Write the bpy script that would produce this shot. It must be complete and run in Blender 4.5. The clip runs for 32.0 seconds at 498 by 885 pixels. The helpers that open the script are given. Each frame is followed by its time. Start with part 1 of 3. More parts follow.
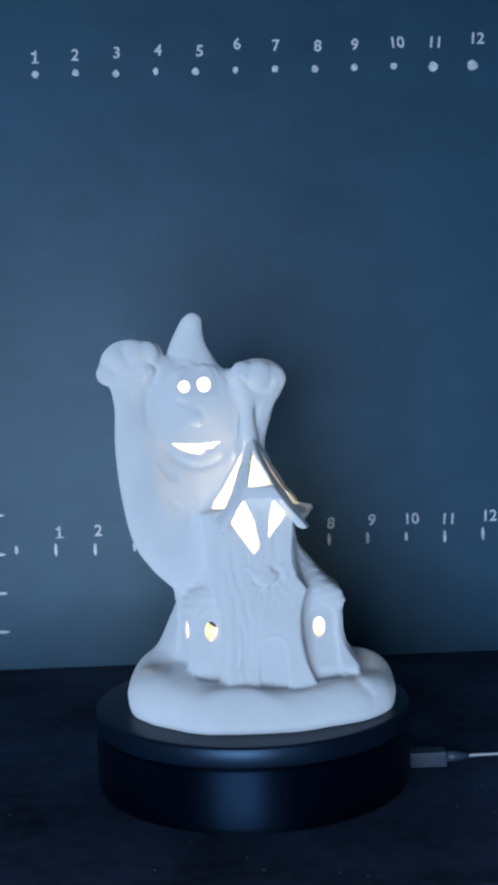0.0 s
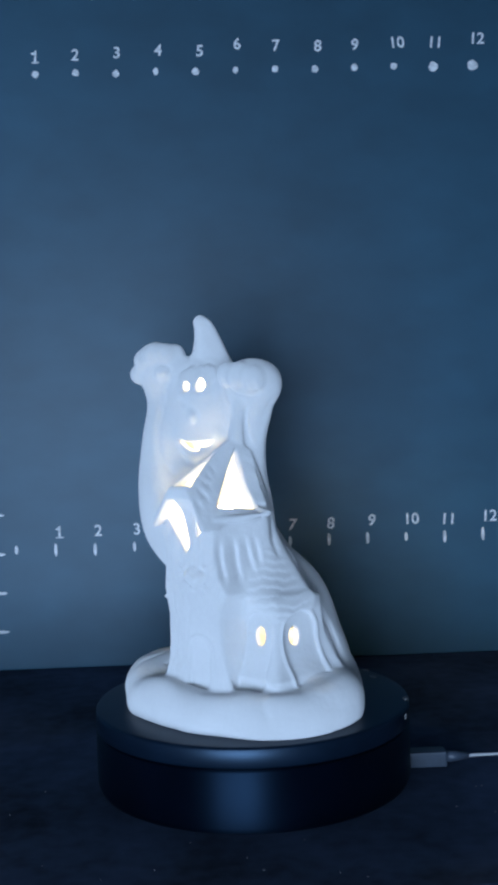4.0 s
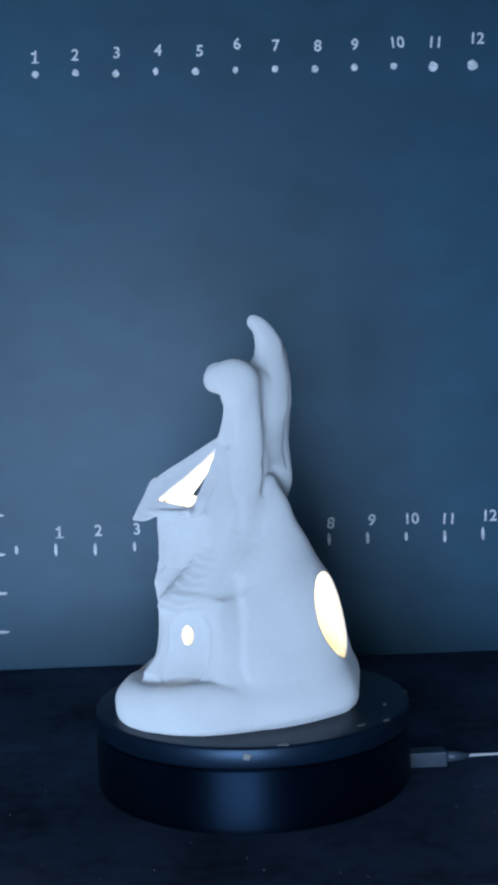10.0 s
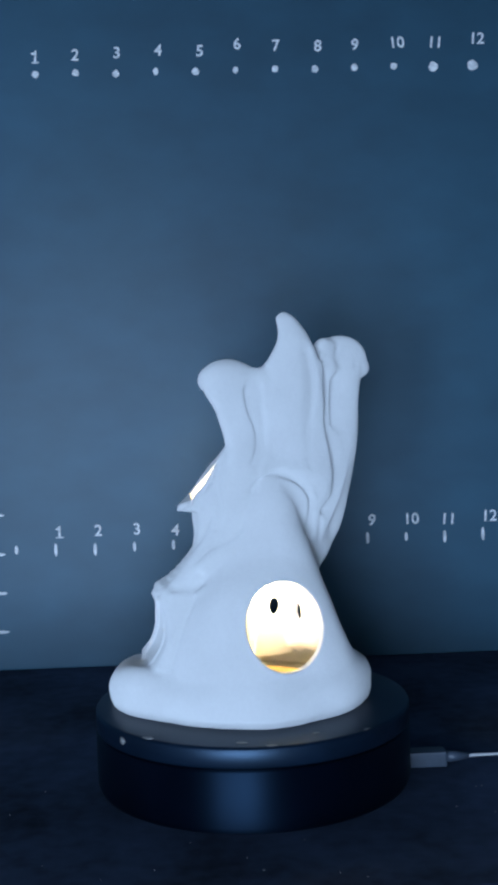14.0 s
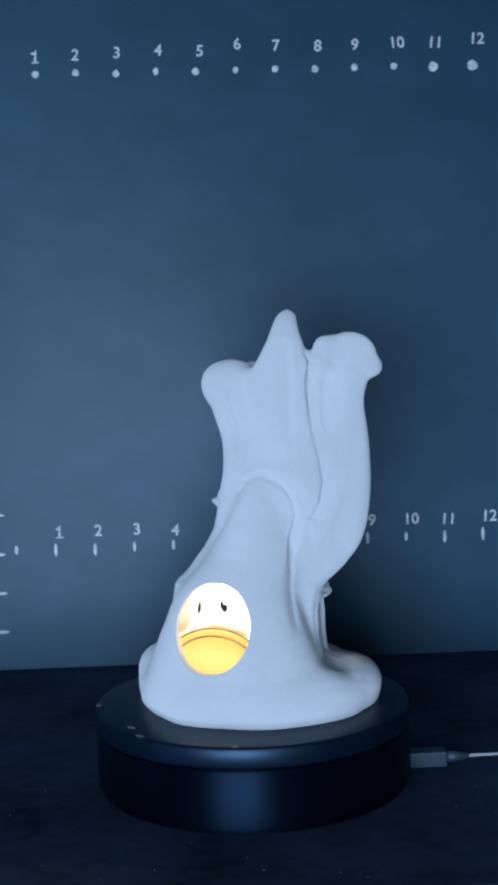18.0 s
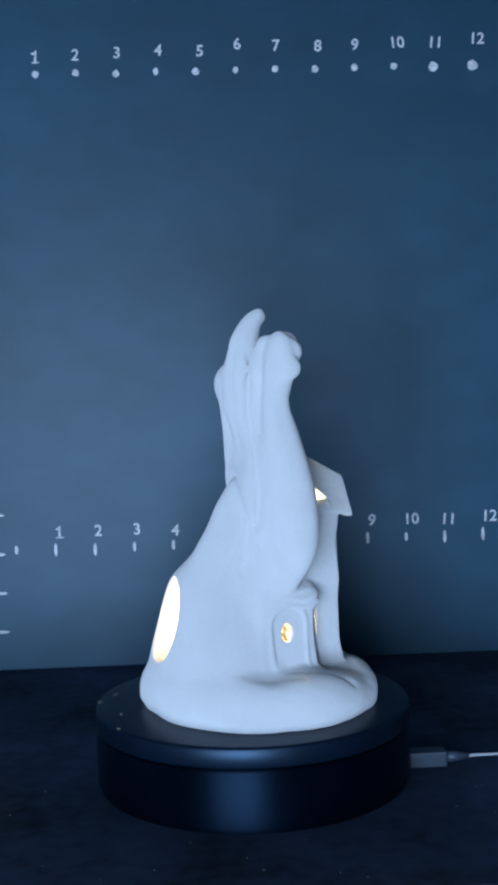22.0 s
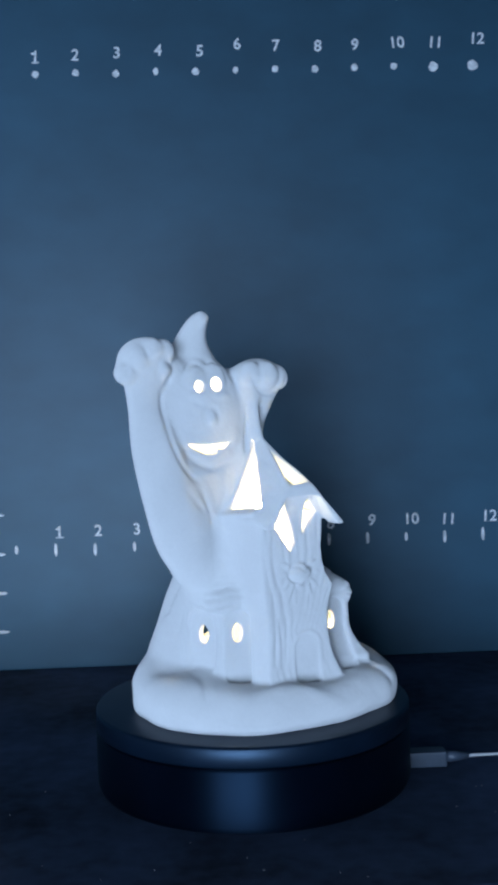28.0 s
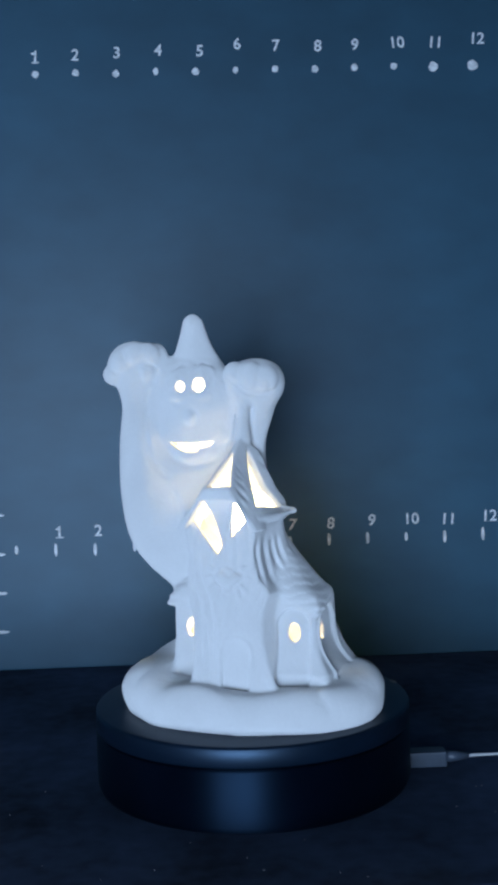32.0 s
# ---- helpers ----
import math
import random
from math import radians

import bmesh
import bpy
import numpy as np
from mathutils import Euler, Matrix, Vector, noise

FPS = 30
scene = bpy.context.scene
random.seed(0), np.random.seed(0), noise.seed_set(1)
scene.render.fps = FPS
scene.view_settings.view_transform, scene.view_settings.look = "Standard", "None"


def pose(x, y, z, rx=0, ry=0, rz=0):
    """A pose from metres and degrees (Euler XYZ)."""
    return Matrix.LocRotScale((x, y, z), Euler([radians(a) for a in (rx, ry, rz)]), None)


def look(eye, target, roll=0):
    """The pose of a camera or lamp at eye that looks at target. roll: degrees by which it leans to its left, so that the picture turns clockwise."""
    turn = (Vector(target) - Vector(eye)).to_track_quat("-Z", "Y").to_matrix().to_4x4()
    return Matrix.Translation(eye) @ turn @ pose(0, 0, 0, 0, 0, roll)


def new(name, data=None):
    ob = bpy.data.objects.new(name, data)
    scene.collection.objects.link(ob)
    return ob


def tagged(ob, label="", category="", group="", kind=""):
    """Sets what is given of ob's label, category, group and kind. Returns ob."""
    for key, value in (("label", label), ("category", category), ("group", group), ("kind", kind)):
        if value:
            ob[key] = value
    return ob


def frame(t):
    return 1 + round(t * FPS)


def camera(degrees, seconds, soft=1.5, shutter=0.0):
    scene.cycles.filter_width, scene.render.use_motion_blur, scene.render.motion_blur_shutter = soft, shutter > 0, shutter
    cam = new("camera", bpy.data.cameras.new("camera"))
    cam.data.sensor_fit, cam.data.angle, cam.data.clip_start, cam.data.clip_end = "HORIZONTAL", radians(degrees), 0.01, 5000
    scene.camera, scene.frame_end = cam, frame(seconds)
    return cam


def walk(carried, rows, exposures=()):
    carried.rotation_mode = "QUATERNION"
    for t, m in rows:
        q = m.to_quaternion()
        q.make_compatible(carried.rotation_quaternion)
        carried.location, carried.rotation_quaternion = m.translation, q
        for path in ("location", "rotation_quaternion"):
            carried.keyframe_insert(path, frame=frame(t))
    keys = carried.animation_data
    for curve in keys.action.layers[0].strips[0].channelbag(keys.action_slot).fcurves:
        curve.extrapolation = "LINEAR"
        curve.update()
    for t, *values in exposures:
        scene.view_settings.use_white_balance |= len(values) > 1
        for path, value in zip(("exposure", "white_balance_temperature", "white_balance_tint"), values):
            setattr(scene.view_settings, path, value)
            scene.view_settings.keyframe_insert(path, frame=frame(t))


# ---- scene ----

# ---------------------------------------------------------------- camera
# Table top is z = 0, the turntable's axis is x = y = 0, the chalkboard stands at y = 0.2134.
PLATTER_TOP = 0.0371
BOARD_Y = 0.2134
INCH = 0.0254
TURN_SPEED = -12.0      # degrees a second, clockwise from above
TURN_ZERO = 0.5         # the facade faces the viewer at this second

cam = camera(25.10, 32.0, soft=4.0)
EYE = (-0.0161, -0.5122, 0.1832)
AIM = (EYE[0] + 0.03564, EYE[1] + 0.99792, EYE[2] - 0.05377)
CAM_POSE = look(EYE, AIM, -1.80)
walk(cam, [(0.0, CAM_POSE), (32.0, CAM_POSE)],
     [(0.0, -0.04, 6450, 10), (3.0, 0.00, 6400, 10), (6.0, 0.13, 6350, 10), (13.0, 0.15, 6400, 10), (17.4, 0.01, 6400, 10), (19.0, -0.03, 6250, 10), (21.5, 0.08, 6250, 10), (25.5, 0.16, 6250, 10), (28.0, 0.03, 6400, 10), (32.0, -0.02, 6450, 10)])

# ---------------------------------------------------------------- light
scene.view_settings.exposure = 0.0
world = bpy.data.worlds.new("room_air")
world.use_nodes = True
world.node_tree.nodes["Background"].inputs[0].default_value = (0.30, 0.42, 0.60, 1)
world.node_tree.nodes["Background"].inputs[1].default_value = 0.04
scene.world = world


def area_lamp(name, m, sx, sy, watts, colour):
    lamp = bpy.data.lights.new(name, "AREA")
    lamp.shape, lamp.size, lamp.size_y, lamp.energy, lamp.color = "RECTANGLE", sx, sy, watts, colour
    ob = new(name, lamp)
    ob.matrix_world = m
    return ob


# daylight through the window behind the viewer
area_lamp("window_daylight", look((-0.27, -1.17, 0.05), (-0.34, 0.2, -0.34)), 0.56, 0.50, 20.6, (0.505, 0.70, 1.0))


# ---------------------------------------------------------------- materials
def material(name, base, rough=0.6, metal=0.0, var=0.15, scale=40.0, fine=400.0, bump=0.15, bump_scale=None, spec=0.5, tint=None):
    """Principled surface with two scales of colour change and a fine relief."""
    m = bpy.data.materials.new(name)
    m.use_nodes = True
    nt = m.node_tree
    b = nt.nodes["Principled BSDF"]
    b.inputs["Roughness"].default_value, b.inputs["Metallic"].default_value = rough, metal
    b.inputs["Specular IOR Level"].default_value = spec
    co = nt.nodes.new("ShaderNodeTexCoord")
    n1 = nt.nodes.new("ShaderNodeTexNoise")
    n1.inputs["Scale"].default_value, n1.inputs["Detail"].default_value = scale, 5
    n2 = nt.nodes.new("ShaderNodeTexNoise")
    n2.inputs["Scale"].default_value, n2.inputs["Detail"].default_value = fine, 3
    nt.links.new(co.outputs["Object"], n1.inputs["Vector"])
    nt.links.new(co.outputs["Object"], n2.inputs["Vector"])
    add = nt.nodes.new("ShaderNodeMath")
    add.operation = "MULTIPLY_ADD"
    add.inputs[1].default_value = 0.35
    nt.links.new(n2.outputs["Fac"], add.inputs[0])
    nt.links.new(n1.outputs["Fac"], add.inputs[2])
    ramp = nt.nodes.new("ShaderNodeValToRGB")
    lo = [c * (1 - var) for c in base]
    hi = [min(1, c * (1 + var)) for c in (tint or base)]
    ramp.color_ramp.elements[0].position, ramp.color_ramp.elements[1].position = 0.42, 0.92
    ramp.color_ramp.elements[0].color, ramp.color_ramp.elements[1].color = (*lo, 1), (*hi, 1)
    nt.links.new(add.outputs[0], ramp.inputs["Fac"])
    nt.links.new(ramp.outputs["Color"], b.inputs["Base Color"])
    if bump:
        bp = nt.nodes.new("ShaderNodeBump")
        bp.inputs["Strength"].default_value, bp.inputs["Distance"].default_value = bump, 0.0006
        src = n2
        if bump_scale:
            src = nt.nodes.new("ShaderNodeTexNoise")
            src.inputs["Scale"].default_value, src.inputs["Detail"].default_value = bump_scale, 4
            nt.links.new(co.outputs["Object"], src.inputs["Vector"])
        nt.links.new(src.outputs["Fac"], bp.inputs["Height"])
        nt.links.new(bp.outputs["Normal"], b.inputs["Normal"])
    return m


def streaked(*args, **kw):
    """As material(), with its marks drawn out sideways like brushed and wiped paint."""
    m = material(*args, **kw)
    nt = m.node_tree
    co = next(n for n in nt.nodes if n.type == "TEX_COORD")
    mp = nt.nodes.new("ShaderNodeMapping")
    mp.inputs["Scale"].default_value = (0.55, 1.0, 0.9)
    for l in [l for l in nt.links if l.from_node == co]:
        to = l.to_socket
        nt.links.remove(l)
        nt.links.new(mp.outputs["Vector"], to)
    nt.links.new(co.outputs["Object"], mp.inputs["Vector"])
    return m


def glow(name, colour, strength):
    m = bpy.data.materials.new(name)
    m.use_nodes = True
    b = m.node_tree.nodes["Principled BSDF"]
    b.inputs["Base Color"].default_value = (*colour, 1)
    b.inputs["Emission Color"].default_value = (*colour, 1)
    b.inputs["Emission Strength"].default_value = strength
    return m


BISQUE = material("white_bisque", (0.668, 0.663, 0.658), rough=0.9, var=0.05, scale=45, fine=700, bump=0.45, bump_scale=300, spec=0.25)
BISQUE.node_tree.nodes["Principled BSDF"].inputs["Diffuse Roughness"].default_value = 0.7
BOARD = streaked("black_chalkboard", (0.025, 0.077, 0.120), rough=0.45, var=0.34, scale=6, fine=55, bump=0.05, bump_scale=500, spec=0.30)
CLOTH = material("black_table_cloth", (0.031, 0.050, 0.092), rough=0.88, var=0.8, scale=13, fine=120, bump=0.3, bump_scale=900, spec=0.25)
CHALK = material("white_chalk", (0.74, 0.76, 0.78), rough=0.95, var=0.30, scale=350, fine=1500, bump=0.2, spec=0.1)
BLACK_PLASTIC = material("black_satin_plastic", (0.0006, 0.0014, 0.004), rough=0.49, var=0.35, scale=30, fine=300, bump=0.03, spec=0.30)
PLATTER_BLACK = material("black_matt_platter", (0.0022, 0.0065, 0.015), rough=0.42, var=0.30, scale=45, fine=700, bump=0.05, spec=0.58)
# bluish daylight on the highlights is put into the specular tint
for m in (BLACK_PLASTIC, PLATTER_BLACK):
    m.node_tree.nodes["Principled BSDF"].inputs["Specular Tint"].default_value = (0.42, 0.68, 1.0, 1)
# the base's sheen is tinted bluer and drawn out upright to imitate the window's reflection
base_sheen = BLACK_PLASTIC.node_tree.nodes["Principled BSDF"]
base_sheen.inputs["Specular Tint"].default_value = (0.26, 0.56, 1.0, 1)
base_sheen.inputs["Anisotropic"].default_value, base_sheen.inputs["Anisotropic Rotation"].default_value = 0.85, 0.25
around = BLACK_PLASTIC.node_tree.nodes.new("ShaderNodeTangent")
around.direction_type, around.axis = "RADIAL", "Z"
BLACK_PLASTIC.node_tree.links.new(around.outputs["Tangent"], base_sheen.inputs["Tangent"])
PLUG_GREY = material("dark_grey_plug", (0.05, 0.07, 0.10), rough=0.45, var=0.2, scale=90, fine=500, bump=0.05)
# the dark cord's highlight is put into its colour, pale all over
CORD_HIGHLIGHT = material("cord_highlight_grey", (0.55, 0.57, 0.60), rough=0.5, var=0.1, scale=90, fine=500, bump=0.05)
LINT = material("pale_lint", (0.55, 0.55, 0.55), rough=0.9, var=0.2, bump=0)
SCUFF = material("bare_scuffed_edge", (0.20, 0.20, 0.20), rough=0.7, var=0.3, scale=300, bump=0)
PLASTER = material("painted_room_plaster", (0.34, 0.35, 0.36), rough=0.9, var=0.08, scale=3, fine=120, bump=0.05)
BROWN = material("dark_brown_plastic", (0.05, 0.035, 0.015), rough=0.5, var=0.2, bump=0)
# glow of the unseen emitters added inside the lantern
FILL_GLOW = glow("warm_fill_glow", (1.0, 0.81, 0.45), 98.0)
AMBER_LIT = glow("glowing_amber_diffuser", (1.0, 0.55, 0.13), 0.55)
AMBER_LIT.node_tree.nodes["Principled BSDF"].inputs["Base Color"].default_value = (0.16, 0.09, 0.015, 1)


# ---------------------------------------------------------------- mesh helpers
def mesh_object(name, bm, mat, smooth=False):
    me = bpy.data.meshes.new(name)
    bm.to_mesh(me)
    bm.free()
    me.materials.append(mat)
    if smooth:
        for p in me.polygons:
            p.use_smooth = True
    return new(name, me)


def part(name, bm, mat, parent, label="", smooth=False):
    ob = mesh_object(name, bm, mat, smooth)
    ob.parent = parent
    if label:
        tagged(ob, label)
    return ob


def box_bm(x0, x1, y0, y1, z0, z1, bevel=0.0, seg=2):
    bm = bmesh.new()
    bmesh.ops.create_cube(bm, size=1, matrix=Matrix.Translation(((x0 + x1) / 2, (y0 + y1) / 2, (z0 + z1) / 2)) @ Matrix.Diagonal((x1 - x0, y1 - y0, z1 - z0, 1)))
    if bevel:
        bmesh.ops.bevel(bm, geom=bm.edges[:], offset=bevel, segments=seg, affect="EDGES", profile=0.6)
    return bm


def lathe_bm(profile, n=128):
    """A turned body about z from (radius, height) pairs."""
    bm = bmesh.new()
    rings = []
    for r, z in profile:
        if r < 1e-6:
            rings.append([bm.verts.new((0, 0, z))])
        else:
            rings.append([bm.verts.new((r * math.cos(2 * math.pi * i / n), r * math.sin(2 * math.pi * i / n), z)) for i in range(n)])
    for a, b in zip(rings, rings[1:]):
        for i in range(n):
            j = (i + 1) % n
            vs = [a[i % len(a)], a[j % len(a)], b[j % len(b)], b[i % len(b)]]
            vs = list(dict.fromkeys(vs))
            if len(vs) > 2:
                bm.faces.new(vs)
    bmesh.ops.recalc_face_normals(bm, faces=bm.faces[:])
    return bm


def tube_bm(points, radii, n=10):
    bm = bmesh.new()
    rings = []
    for i, p in enumerate(points):
        a, b = Vector(points[max(i - 1, 0)]), Vector(points[min(i + 1, len(points) - 1)])
        q = (b - a).to_track_quat("Z", "Y")
        rings.append([bm.verts.new(Vector(p) + q @ Vector((radii[i] * math.cos(2 * math.pi * k / n), radii[i] * math.sin(2 * math.pi * k / n), 0))) for k in range(n)])
    for a, b in zip(rings, rings[1:]):
        for k in range(n):
            bm.faces.new((a[k], a[(k + 1) % n], b[(k + 1) % n], b[k]))
    bm.faces.new(rings[0][::-1])
    bm.faces.new(rings[-1])
    return bm


# ---------------------------------------------------------------- room
def room():
    floor = mesh_object("floor", box_bm(-1.6, 1.6, -1.10, 0.40, -0.80, -0.75), PLASTER)
    tagged(floor, "plain grey floor of a dim room", "floor", kind="structure")
    for nm, b in (("wall_left", (-1.7, -1.6, -1.10, 0.40, -0.80, 1.5)), ("wall_right", (1.6, 1.7, -1.10, 0.40, -0.80, 1.5)),
                  ("wall_behind_board", (-1.6, 1.6, 0.40, 0.5, -0.80, 1.5))):
        tagged(mesh_object(nm, box_bm(*b), PLASTER), "plain painted wall of a dim room", "wall", kind="structure")
    tagged(mesh_object("ceiling", box_bm(-1.7, 1.7, -1.2, 0.5, 1.5, 1.6), PLASTER), "plain painted ceiling", "ceiling", kind="structure")
    # wall with the window opening behind the viewer
    bm = bmesh.new()
    for b in ((-1.7, -0.88, -1.2, -1.1, -0.80, 1.5), (0.28, 1.7, -1.2, -1.1, -0.80, 1.5), (-0.88, 0.28, -1.2, -1.1, -0.80, -0.42), (-0.88, 0.28, -1.2, -1.1, 0.46, 1.5)):
        t = box_bm(*b)
        me = bpy.data.meshes.new("tmp")
        t.to_mesh(me)
        t.free()
        bm.from_mesh(me)
        bpy.data.meshes.remove(me)
    back = mesh_object("wall_window", bm, PLASTER)
    tagged(back, "plain painted wall with a window opening", "wall", kind="structure")
    part("mullion", box_bm(-0.33, -0.27, -1.13, -1.10, -0.42, 0.46), PLASTER, back)


room()

table = mesh_object("table", box_bm(-0.9, 0.9, -0.125, 0.2334, -0.03, 0.0, 0.004), CLOTH)
tagged(table, "black cloth-covered table top with dusty mottled marks", "table")
legs = [(-0.85, -0.09), (0.85, -0.09), (-0.85, 0.19), (0.85, 0.19)]
for lx, ly in legs:
    part("leg", box_bm(lx - 0.025, lx + 0.025, ly - 0.025, ly + 0.025, -0.75, -0.03, 0.003), BLACK_PLASTIC, table)


def table_lint():
    rnd = random.Random(21)
    bm = bmesh.new()
    for _ in range(34):
        x, y, s = rnd.uniform(-0.16, 0.16), rnd.uniform(-0.115, 0.0), rnd.uniform(0.00012, 0.0003)
        if x * x + y * y < 0.077 ** 2:
            continue
        bmesh.ops.create_icosphere(bm, subdivisions=1, radius=s, matrix=Matrix.Translation((x, y, s * 0.6)) @ Matrix.Diagonal((1, 1.6, 0.7, 1)))
    tagged(mesh_object("lint", bm, LINT), "tiny pale lint specks on the black cloth", "lint", kind="stuff")


table_lint()

board = mesh_object("chalkboard", box_bm(-0.75, 0.75, BOARD_Y, BOARD_Y + 0.012, 0.0005, 0.75, 0.001), BOARD)
tagged(board, "black painted chalkboard backdrop with handwritten inch marks", "chalkboard", kind="structure")


def digit(text, x, z, size, lean):
    cu = bpy.data.curves.new("chalk_number", "FONT")
    cu.body, cu.size, cu.align_x, cu.align_y = text, size, "CENTER", "CENTER"
    cu.offset, cu.extrude, cu.shear, cu.resolution_u = 0.00018, 0.0001, lean, 3
    tmp = new("chalk_number", cu)
    bpy.context.view_layer.update()
    me = bpy.data.meshes.new_from_object(tmp)
    bpy.data.objects.remove(tmp)
    me.materials.clear()
    me.materials.append(CHALK)
    ob = new("chalk_number", me)
    ob.matrix_world = Matrix.Translation((x, BOARD_Y - 0.0008, z)) @ pose(0, 0, 0, 90, 0, 0) @ pose(0, 0, 0, 0, 0, lean * -14)
    ob.parent = board


def chalk_blob(name, x, z, rx, rz, rnd):
    bm = bmesh.new()
    n = 18
    f = [bm.verts.new((x + rx * (1 + 0.14 * rnd.uniform(-1, 1)) * math.cos(2 * math.pi * i / n), BOARD_Y - 0.0009, z + rz * (1 + 0.14 * rnd.uniform(-1, 1)) * math.sin(2 * math.pi * i / n))) for i in range(n)]
    b = [bm.verts.new((v.co.x, BOARD_Y - 0.0001, v.co.z)) for v in f]
    bm.faces.new(f)
    for i in range(n):
        bm.faces.new((f[i], b[i], b[(i + 1) % n], f[(i + 1) % n]))
    bmesh.ops.recalc_face_normals(bm, faces=bm.faces[:])
    part(name, bm, CHALK, board)


# each written number's place over its mark, in millimetres
TOP_SHIFT, TOP_RISE = (0.2, -0.1, 1.0, 1.8, 2.9, 1.5, 0.8, 2.2, 0.5, 2.5, 1.3, 3.0, 0.0), (10.8, 11.3, 12.2, 13.2, 12.3, 16.2, 14.7, 13.9, 14.2, 15.1, 14.6, 16.6, 15.0)
LOW_SHIFT, LOW_RISE = (2.6, 2.4, 2.1, 1.4, 2.5, 1.2, 1.2, 1.2, 2.5, 3.6, 2.4, 4.3), (11.1, 11.1, 11.2, 9.5, 8.5, 10.5, 10.5, 10.5, 11.5, 11.6, 10.7, 11.8)


def board_marks():
    rnd = random.Random(5)
    low_x, top_x, low_z, top_z = -0.1430, -0.1438, 0.0788, 0.3821
    for i in range(1, 14):
        x = top_x + i * INCH
        big = 1.0 if i < 11 else 1.5
        if i < 13:
            chalk_blob("chalk_dot", x, top_z + rnd.uniform(-0.0006, 0.0006), 0.0021 * big * rnd.uniform(0.8, 1.1), 0.0022 * big, rnd)
        digit(str(i), x + TOP_SHIFT[i - 1] / 1000, top_z + TOP_RISE[i - 1] / 1000, 0.0100, rnd.uniform(-0.12, 0.14))
    for i in range(0, 13):
        x = low_x + i * INCH
        chalk_blob("chalk_tick", x, low_z + rnd.uniform(-0.0006, 0.0006), 0.0011, 0.0036 * rnd.uniform(0.75, 1.25), rnd)
        if i:
            digit(str(i), x + LOW_SHIFT[i - 1] / 1000, low_z + LOW_RISE[i - 1] / 1000, 0.0104, rnd.uniform(-0.05, 0.2))
    # foot and flag of the two written ones
    for x, z in ((top_x + INCH + TOP_SHIFT[0] / 1000, top_z + TOP_RISE[0] / 1000), (low_x + INCH + LOW_SHIFT[0] / 1000, low_z + LOW_RISE[0] / 1000)):
        chalk_blob("chalk_stroke", x + 0.0002, z - 0.0034, 0.0027, 0.0005, rnd)
        chalk_blob("chalk_stroke", x - 0.0012, z + 0.0022, 0.0013, 0.0006, rnd)
    for k in (1, 2, 3, 4):
        chalk_blob("chalk_tick", low_x - 0.0112, k * INCH + 0.0006, 0.0042, 0.0010, rnd)


board_marks()

# ---------------------------------------------------------------- turntable
turntable = new("turntable")
tagged(turntable, "round black motorised display turntable on the dark table", "turntable")
BASE_R = 0.0721
part("base", lathe_bm([(0, 0.0006), (BASE_R - 0.003, 0.0006), (BASE_R - 0.001, 0.0015), (BASE_R, 0.004), (BASE_R, 0.0266), (BASE_R - 0.0006, 0.0274), (BASE_R - 0.002, 0.0276), (0, 0.0276)]), BLACK_PLASTIC, turntable, "glossy black plastic base", True)
platter = part("platter", lathe_bm([(0, 0.0279), (BASE_R - 0.003, 0.0279), (BASE_R - 0.0004, 0.0283), (BASE_R, 0.0290), (BASE_R, PLATTER_TOP - 0.0012), (BASE_R - 0.0005, PLATTER_TOP - 0.0003), (BASE_R - 0.0015, PLATTER_TOP), (0.03, PLATTER_TOP), (0, PLATTER_TOP)]), PLATTER_BLACK, turntable, "turning black platter with scuffed edge", True)


def platter_marks():
    rnd = random.Random(11)
    for ang, r, z, s in ((20, BASE_R + 0.0001, 0.0335, 0.0022), (76, BASE_R - 0.0012, PLATTER_TOP + 0.0002, 0.0016), (32, BASE_R - 0.0014, PLATTER_TOP + 0.0002, 0.0018), (66, 0.066, PLATTER_TOP + 0.0002, 0.0016),
                         (95, 0.062, PLATTER_TOP + 0.0002, 0.0012), (112, BASE_R - 0.001, PLATTER_TOP + 0.0002, 0.0012)):
        bm = bmesh.new()
        bmesh.ops.create_icosphere(bm, subdivisions=2, radius=s)
        for v in bm.verts:
            v.co *= rnd.uniform(0.75, 1.2)
        flat = (0.18, 0.9, 0.7) if z < PLATTER_TOP - 0.001 else (0.8, 1.5, 0.12)
        bmesh.ops.transform(bm, verts=bm.verts[:], matrix=pose(0, 0, 0, 0, 0, ang) @ Matrix.Translation((r, 0, z)) @ Matrix.Diagonal((*flat, 1)))
        part("scuff", bm, SCUFF, platter, smooth=True)


platter_marks()


# ---------------------------------------------------------------- ceramic lantern, modelled as a distance field in millimetres
VOX = 0.6
LO, HI = np.array([-72.0, -64.0, -3.0]), np.array([74.0, 58.0, 184.0])
GN = np.ceil((HI - LO) / VOX).astype(int)
FIELD = np.full(tuple(GN), 1000.0, np.float32)
OWNER = np.zeros(tuple(GN), np.int8)
OWNERS = ["mound", "tower", "roof", "right_wing", "left_wing", "ghost", "door", "spider_relief"]


def window_of(lo, hi, margin):
    a = np.clip(((np.array(lo) - margin - LO) / VOX).astype(int), 0, GN)
    b = np.clip(np.ceil((np.array(hi) + margin - LO) / VOX).astype(int), 0, GN)
    sl = tuple(slice(int(i), int(j)) for i, j in zip(a, b))
    ax = [(LO[k] + VOX * np.arange(a[k], b[k])).astype(np.float32) for k in range(3)]
    return sl, ax[0][:, None, None], ax[1][None, :, None], ax[2][None, None, :]


